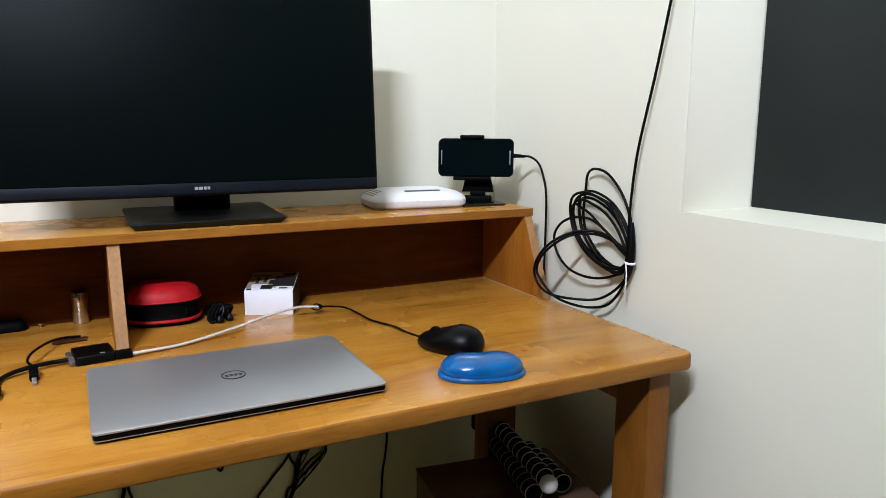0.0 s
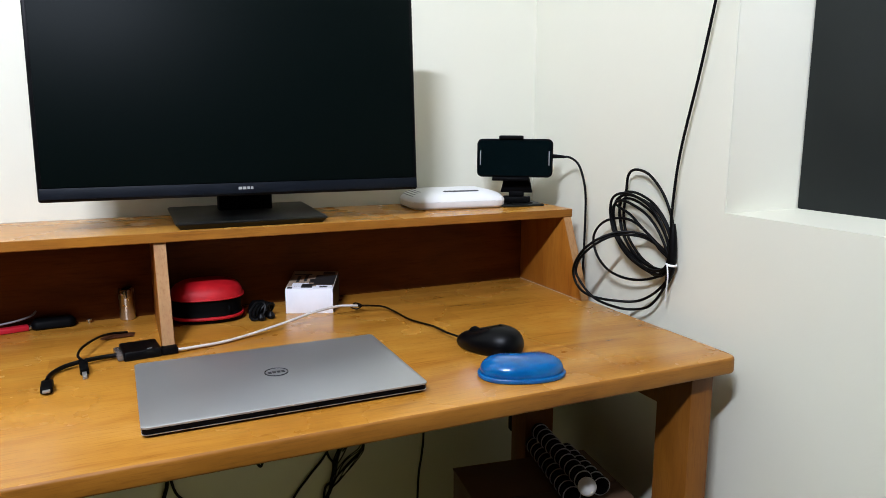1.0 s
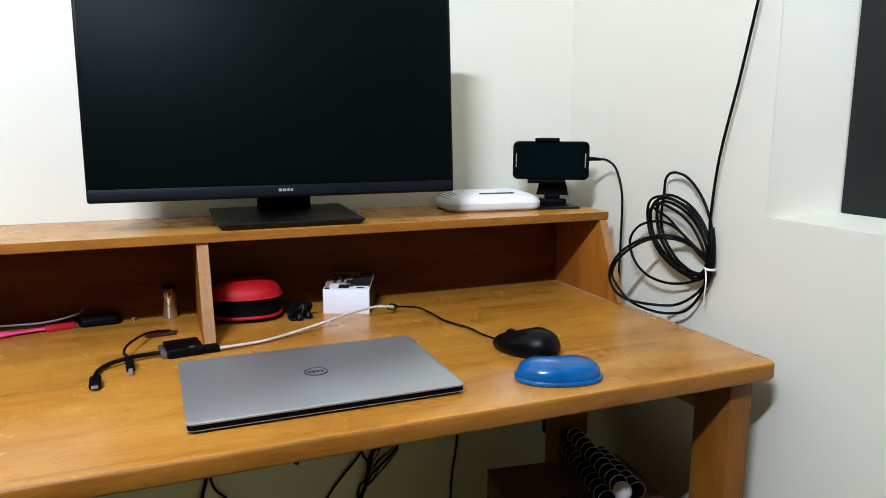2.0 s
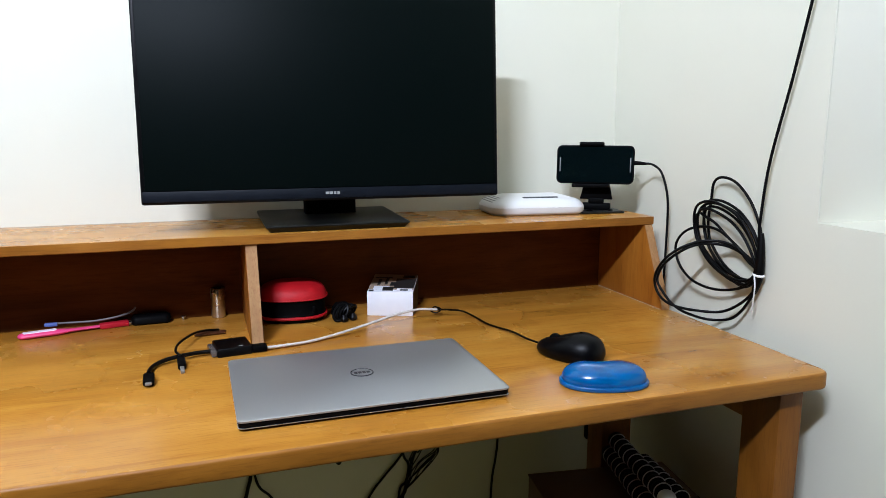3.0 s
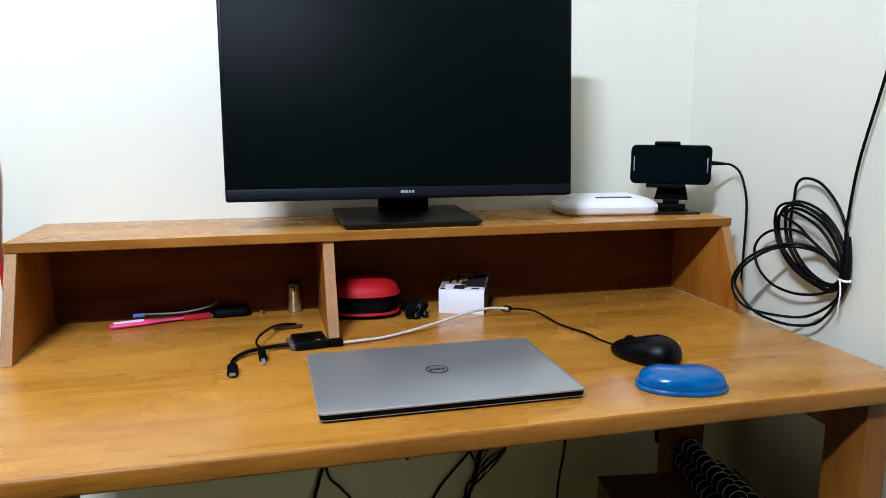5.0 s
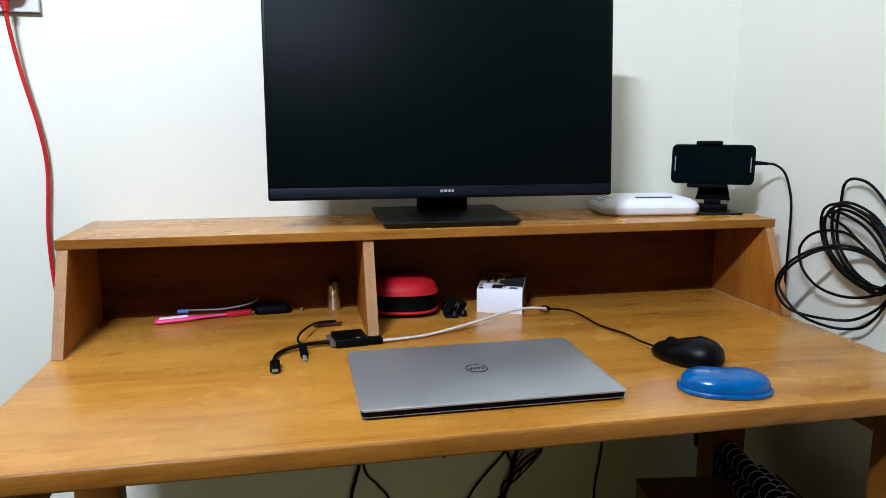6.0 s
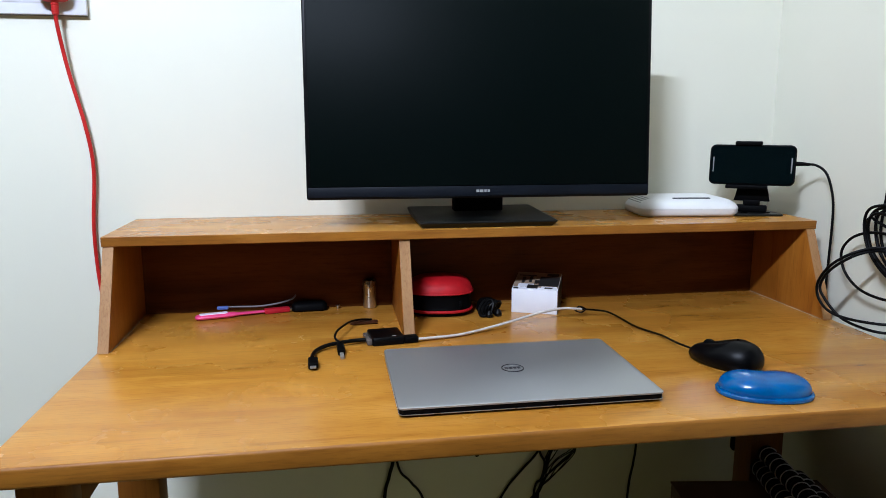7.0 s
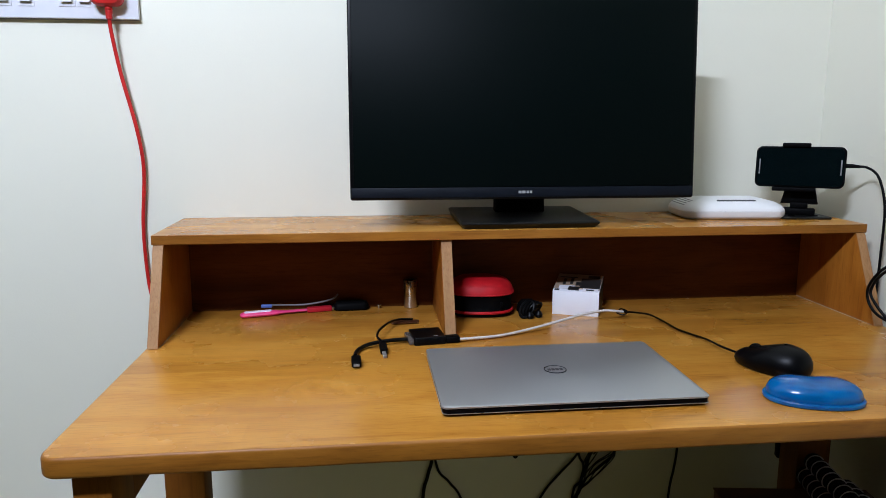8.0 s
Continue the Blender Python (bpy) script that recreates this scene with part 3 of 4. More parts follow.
part("plug", block(0.134, 0.152, -0.016, -0.009, T + 0.0095, T + 0.0145, 0.001), BLUEWIRE, wr, "small blue plug")

blk = thing("black_pouch", "small black pouch lying at the back of the shelf", "pouch", pose(0.284, -0.005, T, 0, 0, 3))
part("pouch_body", slab(0.060, 0.026, 0.010, [(0.003, 0), (0.0, 0.003), (0.0005, 0.010), (0.004, 0.014), (0.009, 0.0155)]), MATTE, blk)
bit = thing("small_screw", "tiny dull metal screw at the back of the shelf", "screw", pose(0.332, -0.002, T))
part("screw_body", lathe([(0.002, 0), (0.002, 0.004), (0.004, 0.0045), (0.0042, 0.006), (0.003, 0.007)], 14), CHROME, bit)

# ---- on the desk ----
lap = thing("laptop", "closed silver aluminium laptop on the wooden desk", "laptop", pose(0.5435, -0.381, T, 0, 0, 0.2))
LW, LD = 0.3065, 0.200


def wedge(i, lift_front, lift_back, grow=0.0):
    return [(x, y, lift_front + (lift_back - lift_front) * (y / LD + 0.5)) for x, y in rounded(LW - 2 * i, LD - 2 * i, 0.006)]


base = bmesh.new()
loft([wedge(0.0012, 0.0030, 0.0034), wedge(0.0004, 0.0036, 0.0045), wedge(0.0004, 0.0041, 0.0076), wedge(0.0010, 0.0043, 0.0080)], base)
part("lower_case", base, SILVEREDGE, lap)
gap = bmesh.new()
loft([wedge(0.0010, 0.0042, 0.0079), wedge(0.0010, 0.0099, 0.0112)], gap)
part("keyboard_deck_edge", gap, MATTE, lap, "black edge between lid and base")
lid = bmesh.new()
loft([wedge(0.0006, 0.0098, 0.0110), wedge(0.0, 0.0102, 0.0115), wedge(0.0, 0.0119, 0.0141), wedge(0.0007, 0.0125, 0.0148)], lid)
part("lid", lid, SILVER, lap, "satin silver lid")
under = bmesh.new()
loft([wedge(0.010, 0.0, 0.0), wedge(0.004, 0.0014, 0.0014), wedge(0.0014, 0.0031, 0.0035)], under)
part("bottom_cover", under, MATTE, lap)
lz = lambda y: 0.0125 + 0.0023 * (y / LD + 0.5)
ringm = bmesh.new()
ring = [(0.0 + 0.0135 * math.cos(q), 0.002 + 0.0135 * math.sin(q), lz(0.002) + 0.0002) for q in [2 * math.pi * i / 40 for i in range(40)]]
tube(ring, 0.0008, 6, 1, True, ringm)
part("round_mark", ringm, LOGODARK, lap, "dark mirror ring")
letters = bmesh.new()
for k in (-0.0078, -0.0026, 0.0026, 0.0078):
    block(k - 0.0019, k + 0.0019, -0.0008, 0.0052, lz(0) - 0.0003, lz(0) + 0.0004, bm=letters)
part("mark_bars", letters, LOGODARK, lap)

ms = thing("computer_mouse", "black wired computer mouse on the wooden desk", "mouse", pose(0.8345, -0.3705, T, 0, 0, math.degrees(math.atan2(0.092, -0.060)) - 90))
# local +y points to the nose, where the cable leaves
mb = bmesh.new()
rings = []
for z, w0, l0, sh in ((0.0, 0.050, 0.100, 0.0), (0.003, 0.058, 0.110, 0.0), (0.009, 0.062, 0.114, 0.0), (0.016, 0.0605, 0.111, -0.001), (0.022, 0.055, 0.102, -0.003), (0.027, 0.047, 0.088, -0.006), (0.031, 0.036, 0.068, -0.010), (0.034, 0.022, 0.042, -0.014), (0.0352, 0.008, 0.015, -0.016)):
    ring = []
    for i in range(36):
        q = 2 * math.pi * i / 36
        c, s = math.cos(q), math.sin(q)
        taper = 1.0 - 0.14 * s - 0.20 * (s * s) * (s > 0)
        ring.append((w0 / 2 * math.copysign(abs(c) ** 0.85, c) * taper, sh + l0 / 2 * math.copysign(abs(s) ** 0.9, s), 1.05 * z - 0.24 * max(0.0, s) * z))
    rings.append(ring)
loft(rings, mb)
for v in mb.verts:
    v.co.x, v.co.y = v.co.x * 0.98, v.co.y * 0.87
mouse_shell = BVHTree.FromBMesh(mb)
part("mouse_body", mb, MOUSE, ms)
wheel = bmesh.new()
lathe([(0.006, -0.0035), (0.0082, -0.0025), (0.0085, 0.0), (0.0082, 0.0025), (0.006, 0.0035)], 20, wheel)
part("scroll_wheel", turned(wheel, Matrix.Translation((0, 0.022, 0.0212)) @ Euler((0, radians(90), 0)).to_matrix().to_4x4()), RUBBER, ms)
seam = []
for y in (0.044, 0.036, 0.028, 0.018, 0.008):
    hit = mouse_shell.ray_cast(Vector((0, y, 0.1)), Vector((0, 0, -1)))[0]
    seam.append((0, y, hit.z))
part("button_seam", tube(seam, 0.0005, 6, 4), MATTE, ms)
Mi = ms.matrix_world.inverted()


def local(pts, inv):
    return [inv @ Vector(p) for p in pts]


part("mouse_wire", tube(local([(0.8125, -0.3320, T + 0.009), (0.8050, -0.3080, T + 0.009), (0.8036, -0.2919, T + 0.008), (0.804, -0.251, T + 0.005), (0.7951, -0.2157, T + 0.003), (0.787, -0.1885, T + 0.003), (0.781, -0.15, T + 0.005), (0.7705, -0.1226, T + 0.008), (0.7514, -0.1194, T + 0.011), (0.7382, -0.1171, T + 0.012), (0.7265, -0.1152, T + 0.012)], Mi), 0.0016, 8), CABLE, ms)
part("wire_sleeve", tube(local([(0.7284, -0.1152, T + 0.012), (0.7108, -0.1182, T + 0.015), (0.695, -0.119, T + 0.016), (0.6679, -0.1296, T + 0.016), (0.6412, -0.1399, T + 0.014), (0.6062, -0.1577, T + 0.011), (0.5693, -0.1717, T + 0.007), (0.5374, -0.1844, T + 0.0045), (0.5029, -0.1981, T + 0.0035), (0.4602, -0.2089, T + 0.0045), (0.444, -0.2125, T + 0.005)], Mi), 0.0021, 10), SLEEVE, ms, "whitish braided cable sleeve")
part("wire_knot", tube(local([(0.7184, -0.1182, T + 0.013), (0.7264, -0.1102, T + 0.016), (0.7344, -0.1182, T + 0.013), (0.7254, -0.1222, T + 0.009), (0.7184, -0.1132, T + 0.011), (0.7344, -0.1122, T + 0.014)], Mi), 0.0012, 8), CABLE, ms)

wrist = thing("wrist_rest", "glossy blue gel mouse wrist rest on the wooden desk", "wrist rest", pose(0.8255, -0.4735, T, 0, 0, -16))


def bean(w, d, z, n=48):
    out = []
    for i in range(n):
        q = 2 * math.pi * i / n
        c, s = math.cos(q), math.sin(q)
        x = w / 2 * math.copysign(abs(c) ** 0.9, c)
        y = d / 2 * math.copysign(abs(s) ** 0.9, s)
        if y > 0:
            y -= 0.009 * math.exp(-(x / 0.022) ** 2) * (y / (d / 2))
        out.append((x, y, z))
    return out


part("base_rim", loft([bean(0.107, 0.070, 0.0), bean(0.110, 0.073, 0.0015), bean(0.110, 0.073, 0.0045), bean(0.1075, 0.0705, 0.006)]), GEL, wrist)
part("cushion", loft([bean(0.104 * k, 0.067 * k, z) for k, z in ((0.985, 0.0058), (1.0, 0.0085), (0.985, 0.0125), (0.94, 0.0165), (0.865, 0.0198), (0.75, 0.0224), (0.58, 0.0241), (0.36, 0.0249), (0.15, 0.0251))]), GEL, wrist)

hub = thing("usb_adapter", "black usb adapter block with short cables on the desk", "adapter", pose(0.399, -0.196, T, 0, 0, 7))
part("adapter_body", slab(0.047, 0.050, 0.003, [(0.001, 0), (0, 0.001), (0, 0.0105), (0.001, 0.0118)]), BLACK, hub)
part("clear_end", block(-0.031, -0.0232, -0.022, 0.020, 0.001, 0.009, 0.002), plain("smoky_clear_plastic", (0.10, 0.085, 0.075), 0.2), hub, "smoky translucent end cap")
part("usb_plug", block(0.0232, 0.044, -0.026, -0.010, 0.001, 0.010, 0.002), MATTE, hub)
part("logo_bar", block(0.006, 0.012, -0.019, -0.0175, 0.0116, 0.0121), LOGOLIGHT, hub)
Hi = hub.matrix_world.inverted()
part("short_wire", tube(local([(0.3718, -0.2072, T + 0.006), (0.3519, -0.2092, T + 0.006), (0.3329, -0.2184, T + 0.007), (0.314, -0.2262, T + 0.006), (0.301, -0.2384, T + 0.0045), (0.2955, -0.2565, T + 0.0045), (0.2945, -0.272, T + 0.005)], Hi), 0.0029, 10), CABLE, hub)
plug = block(-0.0065, 0.0065, -0.030, 0.0, 0.001, 0.009, 0.002)
turned(plug, Hi @ pose(0.2955, -0.280, T, 0, 0, 2))
cplug = part("usb_c_plug", plug, MATTE, hub)
part("metal_tip", turned(block(-0.004, 0.004, -0.035, -0.0295, 0.0035, 0.0067, 0.001), Hi @ pose(0.2955, -0.280, T, 0, 0, 2)), TIPMETAL, cplug)
part("thin_wire", tube(local([(0.3331, -0.2338, T + 0.0115), (0.3261, -0.2182, T + 0.013), (0.3261, -0.2001, T + 0.014), (0.3304, -0.1821, T + 0.015), (0.3402, -0.1535, T + 0.014), (0.3512, -0.1243, T + 0.011), (0.3657, -0.1022, T + 0.007), (0.3845, -0.0893, T + 0.003)], Hi), 0.0017, 8), CABLE, hub)
aplug = part("micro_plug", turned(block(-0.005, 0.005, -0.026, 0.0, 0.004, 0.013, 0.002), Hi @ pose(0.3320, -0.232, T, 8, 0, 4)), MATTE, hub)
part("metal_tip", turned(block(-0.0026, 0.0026, -0.040, -0.0255, 0.0055, 0.0095, 0.0006), Hi @ pose(0.3320, -0.232, T, 8, 0, 4)), TIPMETAL, aplug)
tag = thing("amber_tag", "crumpled translucent amber cable tag on the desk", "tag", pose(0.372, -0.100, T, 0, 0, 8))
tg = bmesh.new()
loft([[(x + 0.002 * math.sin(y * 400), y, z + 0.0010 + 0.0014 * math.sin(x * 260 + y * 120)) for x, y in rounded(0.044, 0.022, 0.007)] for z in (0.0004, 0.0012)], tg)
part("tag_leaf", tg, CLEARTAG, tag)

# ---- on the walls ----
coil = thing("cable_coil", "coil of black network cable hanging on the wall, white tie", "cable")
X0 = 1.153
part("drop_wire", tube([(1.160, -0.60, 2.05), (1.154, -0.52, 1.62), (1.151, -0.448, 1.33), (1.150, -0.4255, 1.225), (1.150, -0.4030, 1.126), (1.150, -0.3740, 1.012), (1.150, -0.3640, 0.926), (1.151, -0.3635, 0.895), (X0, -0.366, 0.845)], 0.0022, 10), CABLE, coil)
LOOPS = (
    ((-0.363, 0.850), (-0.361, 0.899), (-0.351, 0.931), (-0.330, 0.957), (-0.301, 0.977), (-0.273, 0.982), (-0.255, 0.972), (-0.250, 0.946), (-0.248, 0.903), (-0.259, 0.871), (-0.296, 0.839), (-0.349, 0.827)),
    ((-0.363, 0.853), (-0.352, 0.898), (-0.325, 0.928), (-0.290, 0.942), (-0.261, 0.945), (-0.242, 0.936), (-0.238, 0.910), (-0.253, 0.870), (-0.290, 0.838), (-0.351, 0.826)),
    ((-0.363, 0.849), (-0.347, 0.888), (-0.319, 0.916), (-0.283, 0.931), (-0.258, 0.934), (-0.244, 0.924), (-0.242, 0.898), (-0.259, 0.866), (-0.299, 0.836), (-0.346, 0.830)),
    ((-0.363, 0.847), (-0.328, 0.872), (-0.296, 0.890), (-0.270, 0.908), (-0.247, 0.917), (-0.232, 0.921), (-0.226, 0.912), (-0.233, 0.887), (-0.250, 0.860), (-0.289, 0.835), (-0.339, 0.818)),
    ((-0.364, 0.855), (-0.355, 0.893), (-0.329, 0.923), (-0.293, 0.938), (-0.262, 0.940), (-0.238, 0.929), (-0.233, 0.903), (-0.246, 0.868), (-0.284, 0.836), (-0.346, 0.822)),
    ((-0.363, 0.843), (-0.336, 0.861), (-0.307, 0.884), (-0.270, 0.900), (-0.225, 0.898), (-0.189, 0.884), (-0.171, 0.859), (-0.180, 0.829), (-0.214, 0.808), (-0.261, 0.802), (-0.305, 0.807), (-0.346, 0.823)),
    ((-0.366, 0.845), (-0.340, 0.862), (-0.307, 0.879), (-0.249, 0.877), (-0.185, 0.858), (-0.136, 0.829), (-0.110, 0.795), (-0.120, 0.768), (-0.160, 0.757), (-0.235, 0.760), (-0.300, 0.772), (-0.350, 0.806)),
    ((-0.366, 0.845), (-0.350, 0.800), (-0.325, 0.768), (-0.285, 0.754), (-0.235, 0.750), (-0.175, 0.756), (-0.130, 0.776), (-0.116, 0.795), (-0.140, 0.826), (-0.195, 0.858), (-0.255, 0.873), (-0.315, 0.872)),
)
for k, pts in enumerate(LOOPS):
    n = len(pts)
    line = []
    for i, (y, z) in enumerate(pts):
        x = X0 + 0.004 - (0.004 + 0.0024 * min(k, 5)) * math.sin(math.pi * i / n) + 0.001 * math.sin(2.1 * i + k)
        u = max(0.0, min(1.0, (y + 0.32) / 0.20)) if k > 5 else 0.0
        off = 0.086 * u * u * (3 - 2 * u)
        if k > 4:
            y = -0.366 + (y + 0.366) * (0.93 if k == 5 else 0.94)
        line.append((x - 0.755 * off, y - 1.09 * off, z + 0.24 * off))
    part("cable_loop", tube(line, 0.0022, 10, 8, True), CABLE, coil)
for k, dy, dz in ((2, 0.005, -0.004), (4, 0.004, 0.003)):
    inner = [(X0 - 0.004 - 0.010 * math.sin(math.pi * i / len(LOOPS[k])), y + dy * math.sin(math.pi * i / len(LOOPS[k])), z + dz * math.sin(math.pi * i / len(LOOPS[k]))) for i, (y, z) in enumerate(LOOPS[k])]
    part("cable_loop", tube(inner, 0.0022, 10, 8, True), CABLE, coil)
part("strand_wrap", tube([(X0 + 0.002, -0.363, 0.905), (X0 + 0.001, -0.366, 0.870), (X0, -0.366, 0.838), (X0 + 0.001, -0.358, 0.812)], lambda u: 0.0035 + 0.0036 * math.sin(math.pi * u), 12), CABLE, coil)
tie = bmesh.new()
tube([(X0 + 0.0068 * math.cos(q), -0.366 + 0.0075 * math.sin(q), 0.842 + 0.001 * math.sin(q)) for q in [2 * math.pi * i / 12 for i in range(12)]], 0.0019, 8, 3, True, tie)
tube([(X0 - 0.010, -0.368, 0.842), (X0 - 0.011, -0.372, 0.825), (X0 - 0.007, -0.366, 0.800), (X0 - 0.002, -0.360, 0.783)], 0.0012, 6, 4, False, tie)
part("cable_tie", tie, TIE, coil, "white nylon cable tie")

sw = thing("switchboard", "white wall switchboard with rocker switches and a socket", "switchboard", Matrix.Translation((-0.051, YN, 1.234)))
part("cover_plate", block(-0.262, 0.0, -0.011, -0.003, 0.0, 0.148, 0.0015), SWITCH, sw)
part("mounting_frame", block(-0.260, -0.002, -0.003, 0.0, -0.0012, 0.146), GROOVE, sw)
for x0 in (-0.219, -0.184, -0.121, -0.093):
    fr = part("switch_frame", block(x0 - 0.002, x0 + 0.024, -0.0122, -0.0108, 0.018, 0.062, 0.0005), SWITCH, sw)
    rk = bmesh.new()
    loft([[(x0 + 0.011 + x, y - 0.5 * abs(z - 0.005) * 0.12, 0.040 + z) for x, z in rounded(0.018, 0.030, 0.002)] for y in (-0.0118, -0.0165)], rk)
    part("rocker", rk, SWITCH, fr)
part("socket_module", block(-0.068, -0.018, -0.0128, -0.0108, 0.018, 0.075, 0.001), SWITCH, sw)

rc = thing("red_power_cable", "red power cable with moulded plug hanging from the switchboard", "cable")
rp = bmesh.new()
loft([[(-0.095 + x * k, YN - 0.013 - 0.024 * u, 1.275 + z * k) for x, z in rounded(0.050, 0.046, 0.014)] for u, k in ((0.0, 0.92), (0.15, 1.0), (0.75, 1.0), (0.95, 0.88), (1.0, 0.7))], rp)
part("plug", rp, REDCABLE, rc)
for k in range(5):
    part("strain_ring", lathe([(0.0055, -0.0016), (0.0066 - 0.0004 * k, 0.0), (0.0055, 0.0016)], 16, at=(-0.0935, YN - 0.024, 1.252 - 0.0042 * k)), REDCABLE, rc)
part("strain_core", lathe([(0.0048, -0.022), (0.0052, 0.004)], 14, at=(-0.0935, YN - 0.024, 1.254)), REDCABLE, rc)
part("wire", tube([(-0.0935, YN - 0.024, 1.240), (-0.0930, YN - 0.021, 1.212), (-0.0845, YN - 0.015, 1.145), (-0.0672, YN - 0.012, 1.058), (-0.0610, YN - 0.010, 0.989), (-0.0690, YN - 0.008, 0.893), (-0.0680, YN - 0.008, 0.812), (-0.062, YN - 0.008, 0.76), (-0.045, YN - 0.010, 0.70), (0.03, YN - 0.012, 0.55)], 0.0031, 10), REDCABLE, rc)

# ---- under the desk ----
cbx = thing("cardboard_box", "brown closed cardboard box standing on the floor under the desk", "box", pose(0.879, -0.165, 0, 0, 0, -8))
part("carton_body", block(0.0, 0.248, -0.235, 0.0, 0.0, 0.466, 0.002), CARDBOARD, cbx)
part("top_flap", block(-0.001, 0.249, -0.236, -0.1195, 0.4665, 0.4695, 0.001), CARDBOARD, cbx)
part("top_flap", block(-0.001, 0.249, -0.1175, 0.001, 0.4665, 0.4695, 0.001), CARDBOARD, cbx)

tri = thing("flexible_tripod", "small black flexible tripod with ringed ball joints lying on a box", "tripod")
A, B = Vector((1.051, -0.176, 0.498)), Vector((1.016, -0.366, 0.498))
way = (B - A).normalized()
out = Vector((way.y, -way.x, 0)).normalized()
turn = way.to_track_quat("Z", "Y").to_matrix().to_4x4()
for n, (dx, dz, first, bend) in enumerate(((0.005, 0.012, 0, 0.0), (0.019, -0.012, 0, 0.004), (-0.022, -0.003, 3, -0.004))):
    for k in range(first, 10):
        c = A + way * (k * 0.0196) + out * (dx + bend * (k - 4) / 5) + Vector((0, 0, dz))
        ball = bmesh.new()
        lathe([(0.006, -0.013), (0.0115, -0.010), (0.0148, -0.004), (0.0152, 0.001), (0.0136, 0.006), (0.0105, 0.0100), (0.006, 0.0115)], 18, ball)
        turned(ball, Matrix.Translation(c) @ turn)
        seg = part("leg_ball", ball, RUBBER, tri)
        rg = bmesh.new()
        tube([(0.0146 * math.cos(q), 0.0146 * math.sin(q), 0.0048) for q in [2 * math.pi * i / 16 for i in range(16)]], 0.0010, 6, 2, True, rg)
        part("ring", turned(rg, Matrix.Translation(c) @ turn), RINGGREY, seg, "grey rubber grip ring")
    if n == 0:
        ft = bmesh.new()
        bmesh.ops.create_uvsphere(ft, u_segments=20, v_segments=12, radius=0.0145)
        part("foot", turned(ft, Matrix.Translation(A + way * 0.196 + out * 0.005 + Vector((0, 0, 0.008)))), WHITE, tri, "white rubber foot")


# hub and ball head at the far end of the tripod
hubm = Matrix.Translation(A - way * 0.028) @ turn
part("hub", turned(lathe([(0.016, -0.020), (0.026, -0.016), (0.030, 0.0), (0.026, 0.010), (0.016, 0.014)], 20), hubm), RUBBER, tri)
part("ball_head", turned(lathe([(0.006, -0.062), (0.017, -0.058), (0.022, -0.046), (0.022, -0.030), (0.014, -0.020)], 20), hubm), MATTE, tri)
part("clamp_plate", turned(slab(0.060, 0.052, 0.006, [(0.002, -0.072), (0, -0.070), (0, -0.064), (0.002, -0.062)]), hubm), MATTE, tri)


def hanging(label, pts, r=0.0024):
    ob = thing("hanging_cable", label, "cable", group="cables behind the desk")
    part("wire", tube(pts, r, 8), CABLE, ob)
    return ob


YB = YN - 0.006
hanging("black cable hanging against the wall under the desk", [(0.430, YB, 0.62), (0.430, YB, 0.45), (0.421, YB, 0.40), (0.411, YB, 0.34), (0.410, YB, 0.10)], 0.0034)
hanging("black cable hanging against the wall under the desk", [(0.425, YB - 0.004, 0.60), (0.436, YB, 0.43), (0.462, YB, 0.385), (0.487, YB, 0.345), (0.53, YB, 0.20)])
hanging("black cable hanging against the wall under the desk", [(0.76, YB - 0.002, 0.52), (0.716, YB, 0.432), (0.680, YB, 0.39), (0.645, YB, 0.345), (0.58, YB, 0.22)])
hanging("black cable hanging against the wall under the desk", [(0.70, YB - 0.006, 0.52), (0.717, YB, 0.43), (0.728, YB, 0.405), (0.722, YB, 0.37), (0.708, YB, 0.345), (0.70, YB, 0.2)])
hanging("black cable hanging against the wall under the desk", [(0.918, YB, 0.60), (0.918, YB, 0.44), (0.914, YB, 0.39), (0.905, YB, 0.32), (0.90, YB, 0.1)])
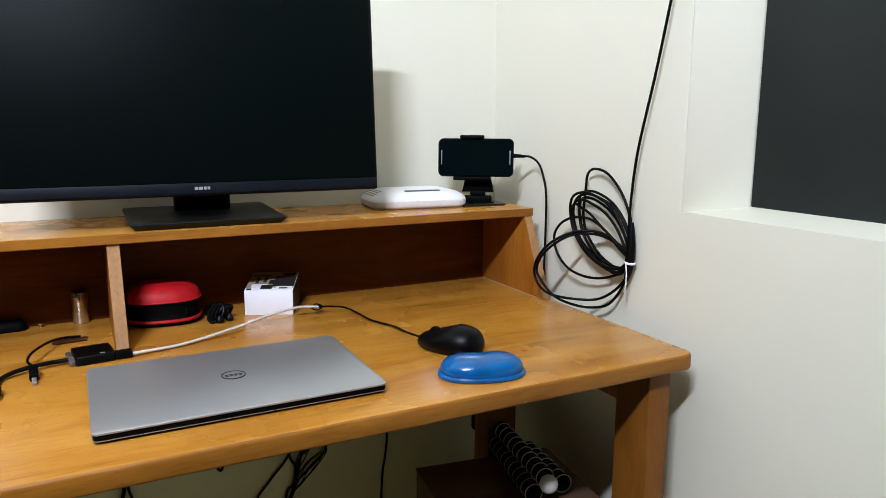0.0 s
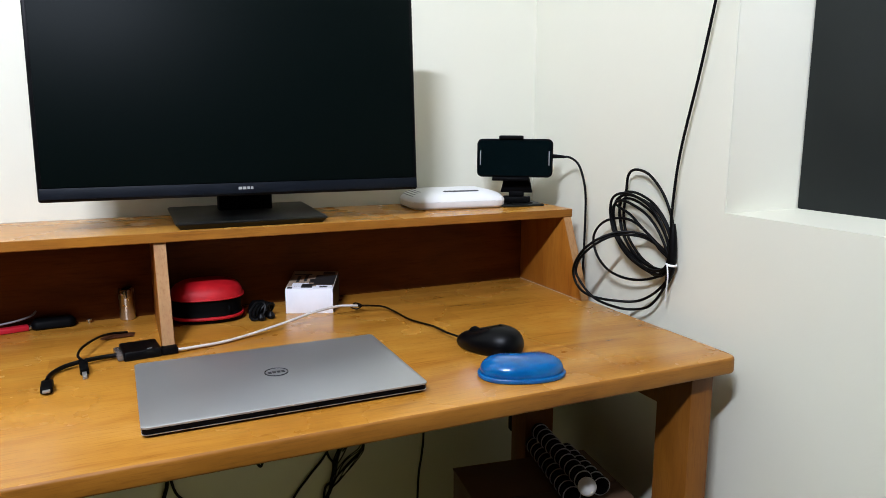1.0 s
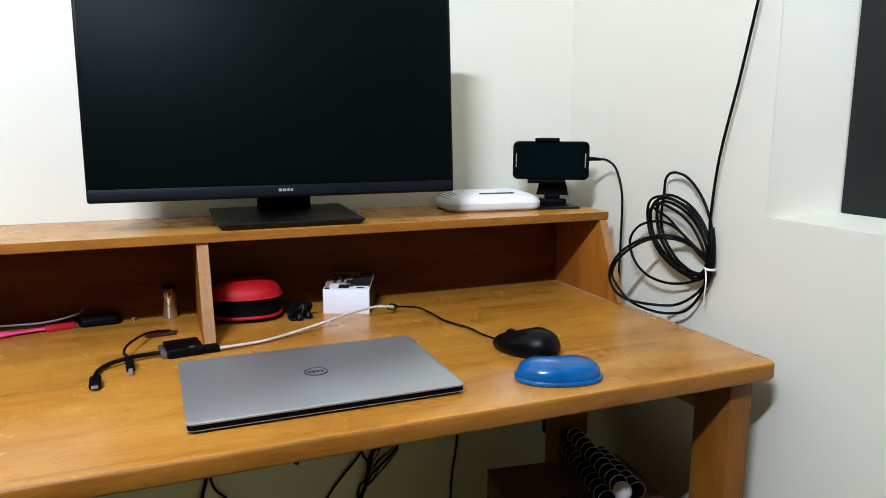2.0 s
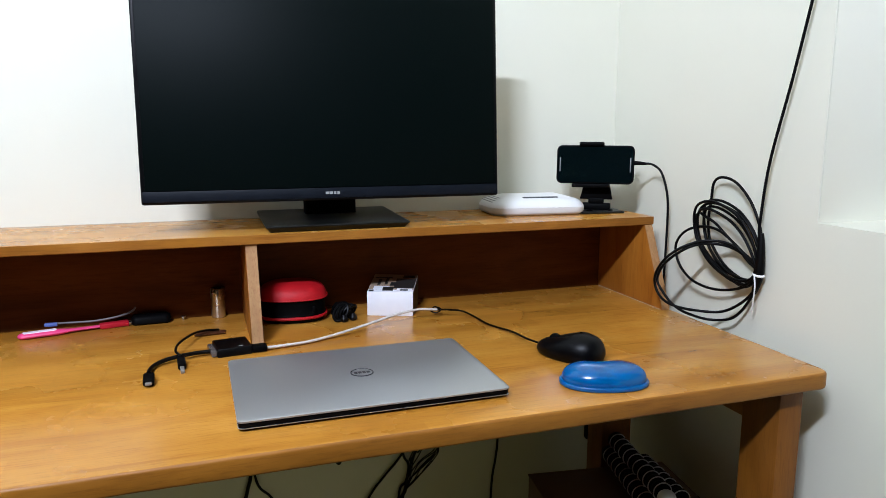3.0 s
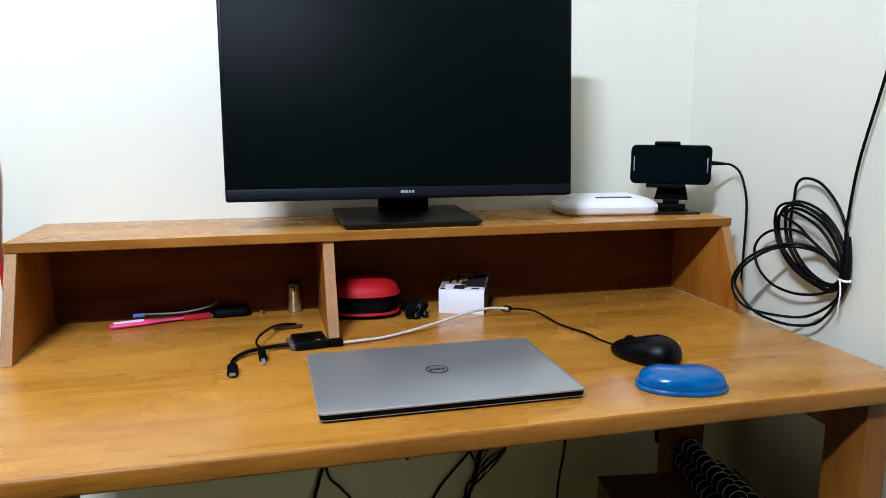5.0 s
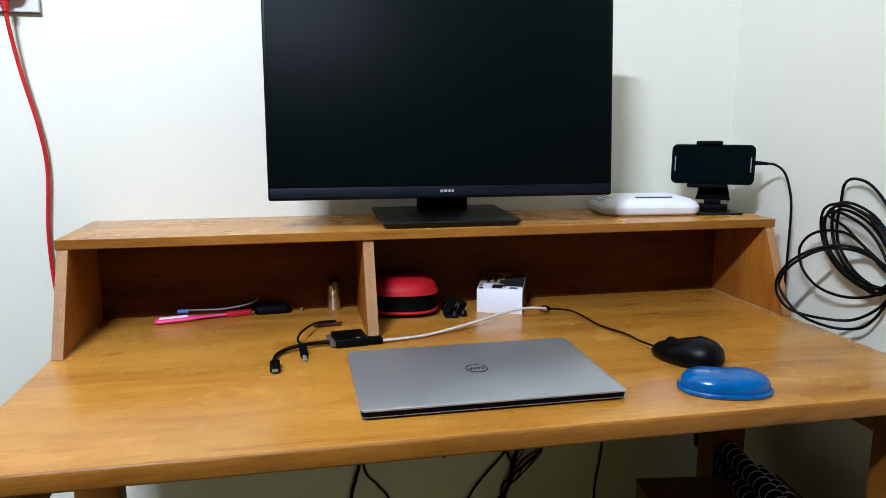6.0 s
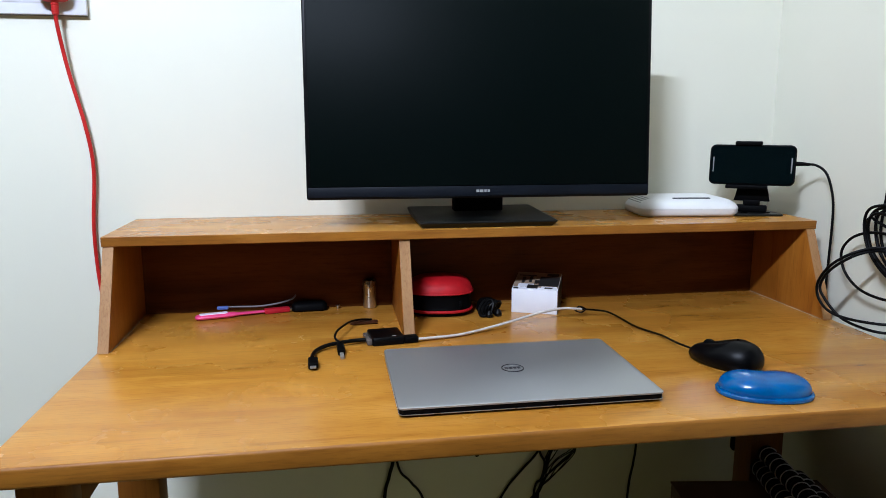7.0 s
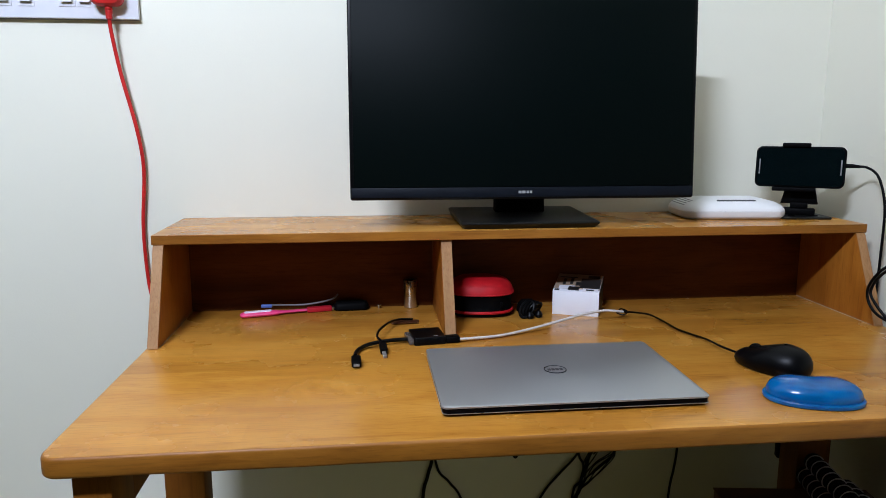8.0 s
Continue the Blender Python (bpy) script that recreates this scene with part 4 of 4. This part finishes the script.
hanging("short loop of black cable hanging just below the tabletop", [(0.570, YB - 0.02, 0.62), (0.572, YB - 0.022, 0.50), (0.582, YB - 0.024, 0.446), (0.593, YB - 0.022, 0.462), (0.600, YB - 0.02, 0.62)], 0.0026)
bun = thing("bundled_cable", "loosely bundled thin black cable hanging under the desk", "cable", group="cables behind the desk")
rng = random.Random(5)


def about(x, z, r=0.004):
    return (x + rng.uniform(-r, r), YB - rng.uniform(0.001, 0.010), z + rng.uniform(-r, r))


for k in range(8):
    u = k / 7
    part("strand", tube([about(0.706 - 0.006 * u, 0.335, 0.002), about(0.716, 0.352, 0.002), about(0.729 - 0.004 * u, 0.385), about(0.742 - 0.010 * u, 0.425, 0.005), about(0.765 - 0.014 * u, 0.446, 0.004), about(0.786 - 0.006 * u, 0.438 + 0.010 * u, 0.003), about(0.787 - 0.006 * u, 0.422 + 0.010 * u, 0.003), about(0.762 - 0.012 * u, 0.396 + 0.014 * u), about(0.735 - 0.008 * u, 0.372 + 0.008 * u, 0.003), about(0.718, 0.354, 0.002), about(0.712, 0.330, 0.002), about(0.704, 0.26, 0.003)], 0.0011, 6, 6), CABLE, bun)
part("tail", tube([about(0.752, 0.56), about(0.750, 0.50), about(0.756, 0.45), about(0.745, 0.43)], 0.0016, 6, 6), CABLE, bun)

# crumpled white bag beside the desk
bag = thing("plastic_bag", "crumpled white plastic bag leaning on the wall beside the desk", "bag", pose(-0.145, -0.03, 0))
bb = bmesh.new()
rings = []
for i in range(22):
    u = i / 21
    w, d = 0.13 + 0.03 * math.sin(math.pi * u), 0.075 * math.sin(math.pi * min(1.0, 0.12 + 0.9 * u)) + 0.006
    ring = []
    for k in range(56):
        q = 2 * math.pi * k / 56
        p = Vector((w * math.cos(q), d * math.sin(q), 0.385 * u))
        f = 1 + 0.16 * noise.noise(p * 14) + 0.10 * noise.noise(p * 37)
        ring.append((p.x * f, max(-0.10, min(0.088, p.y * f)), p.z + (0.03 * noise.noise(Vector((p.x * 22, 0.3, 0.7))) if u > 0.6 else 0)))
    rings.append(ring)
rings[0] = [(x, y, 0.0) for x, y, z in rings[0]]
loft(rings, bb)
part("bag_film", bb, BAGFILM, bag)
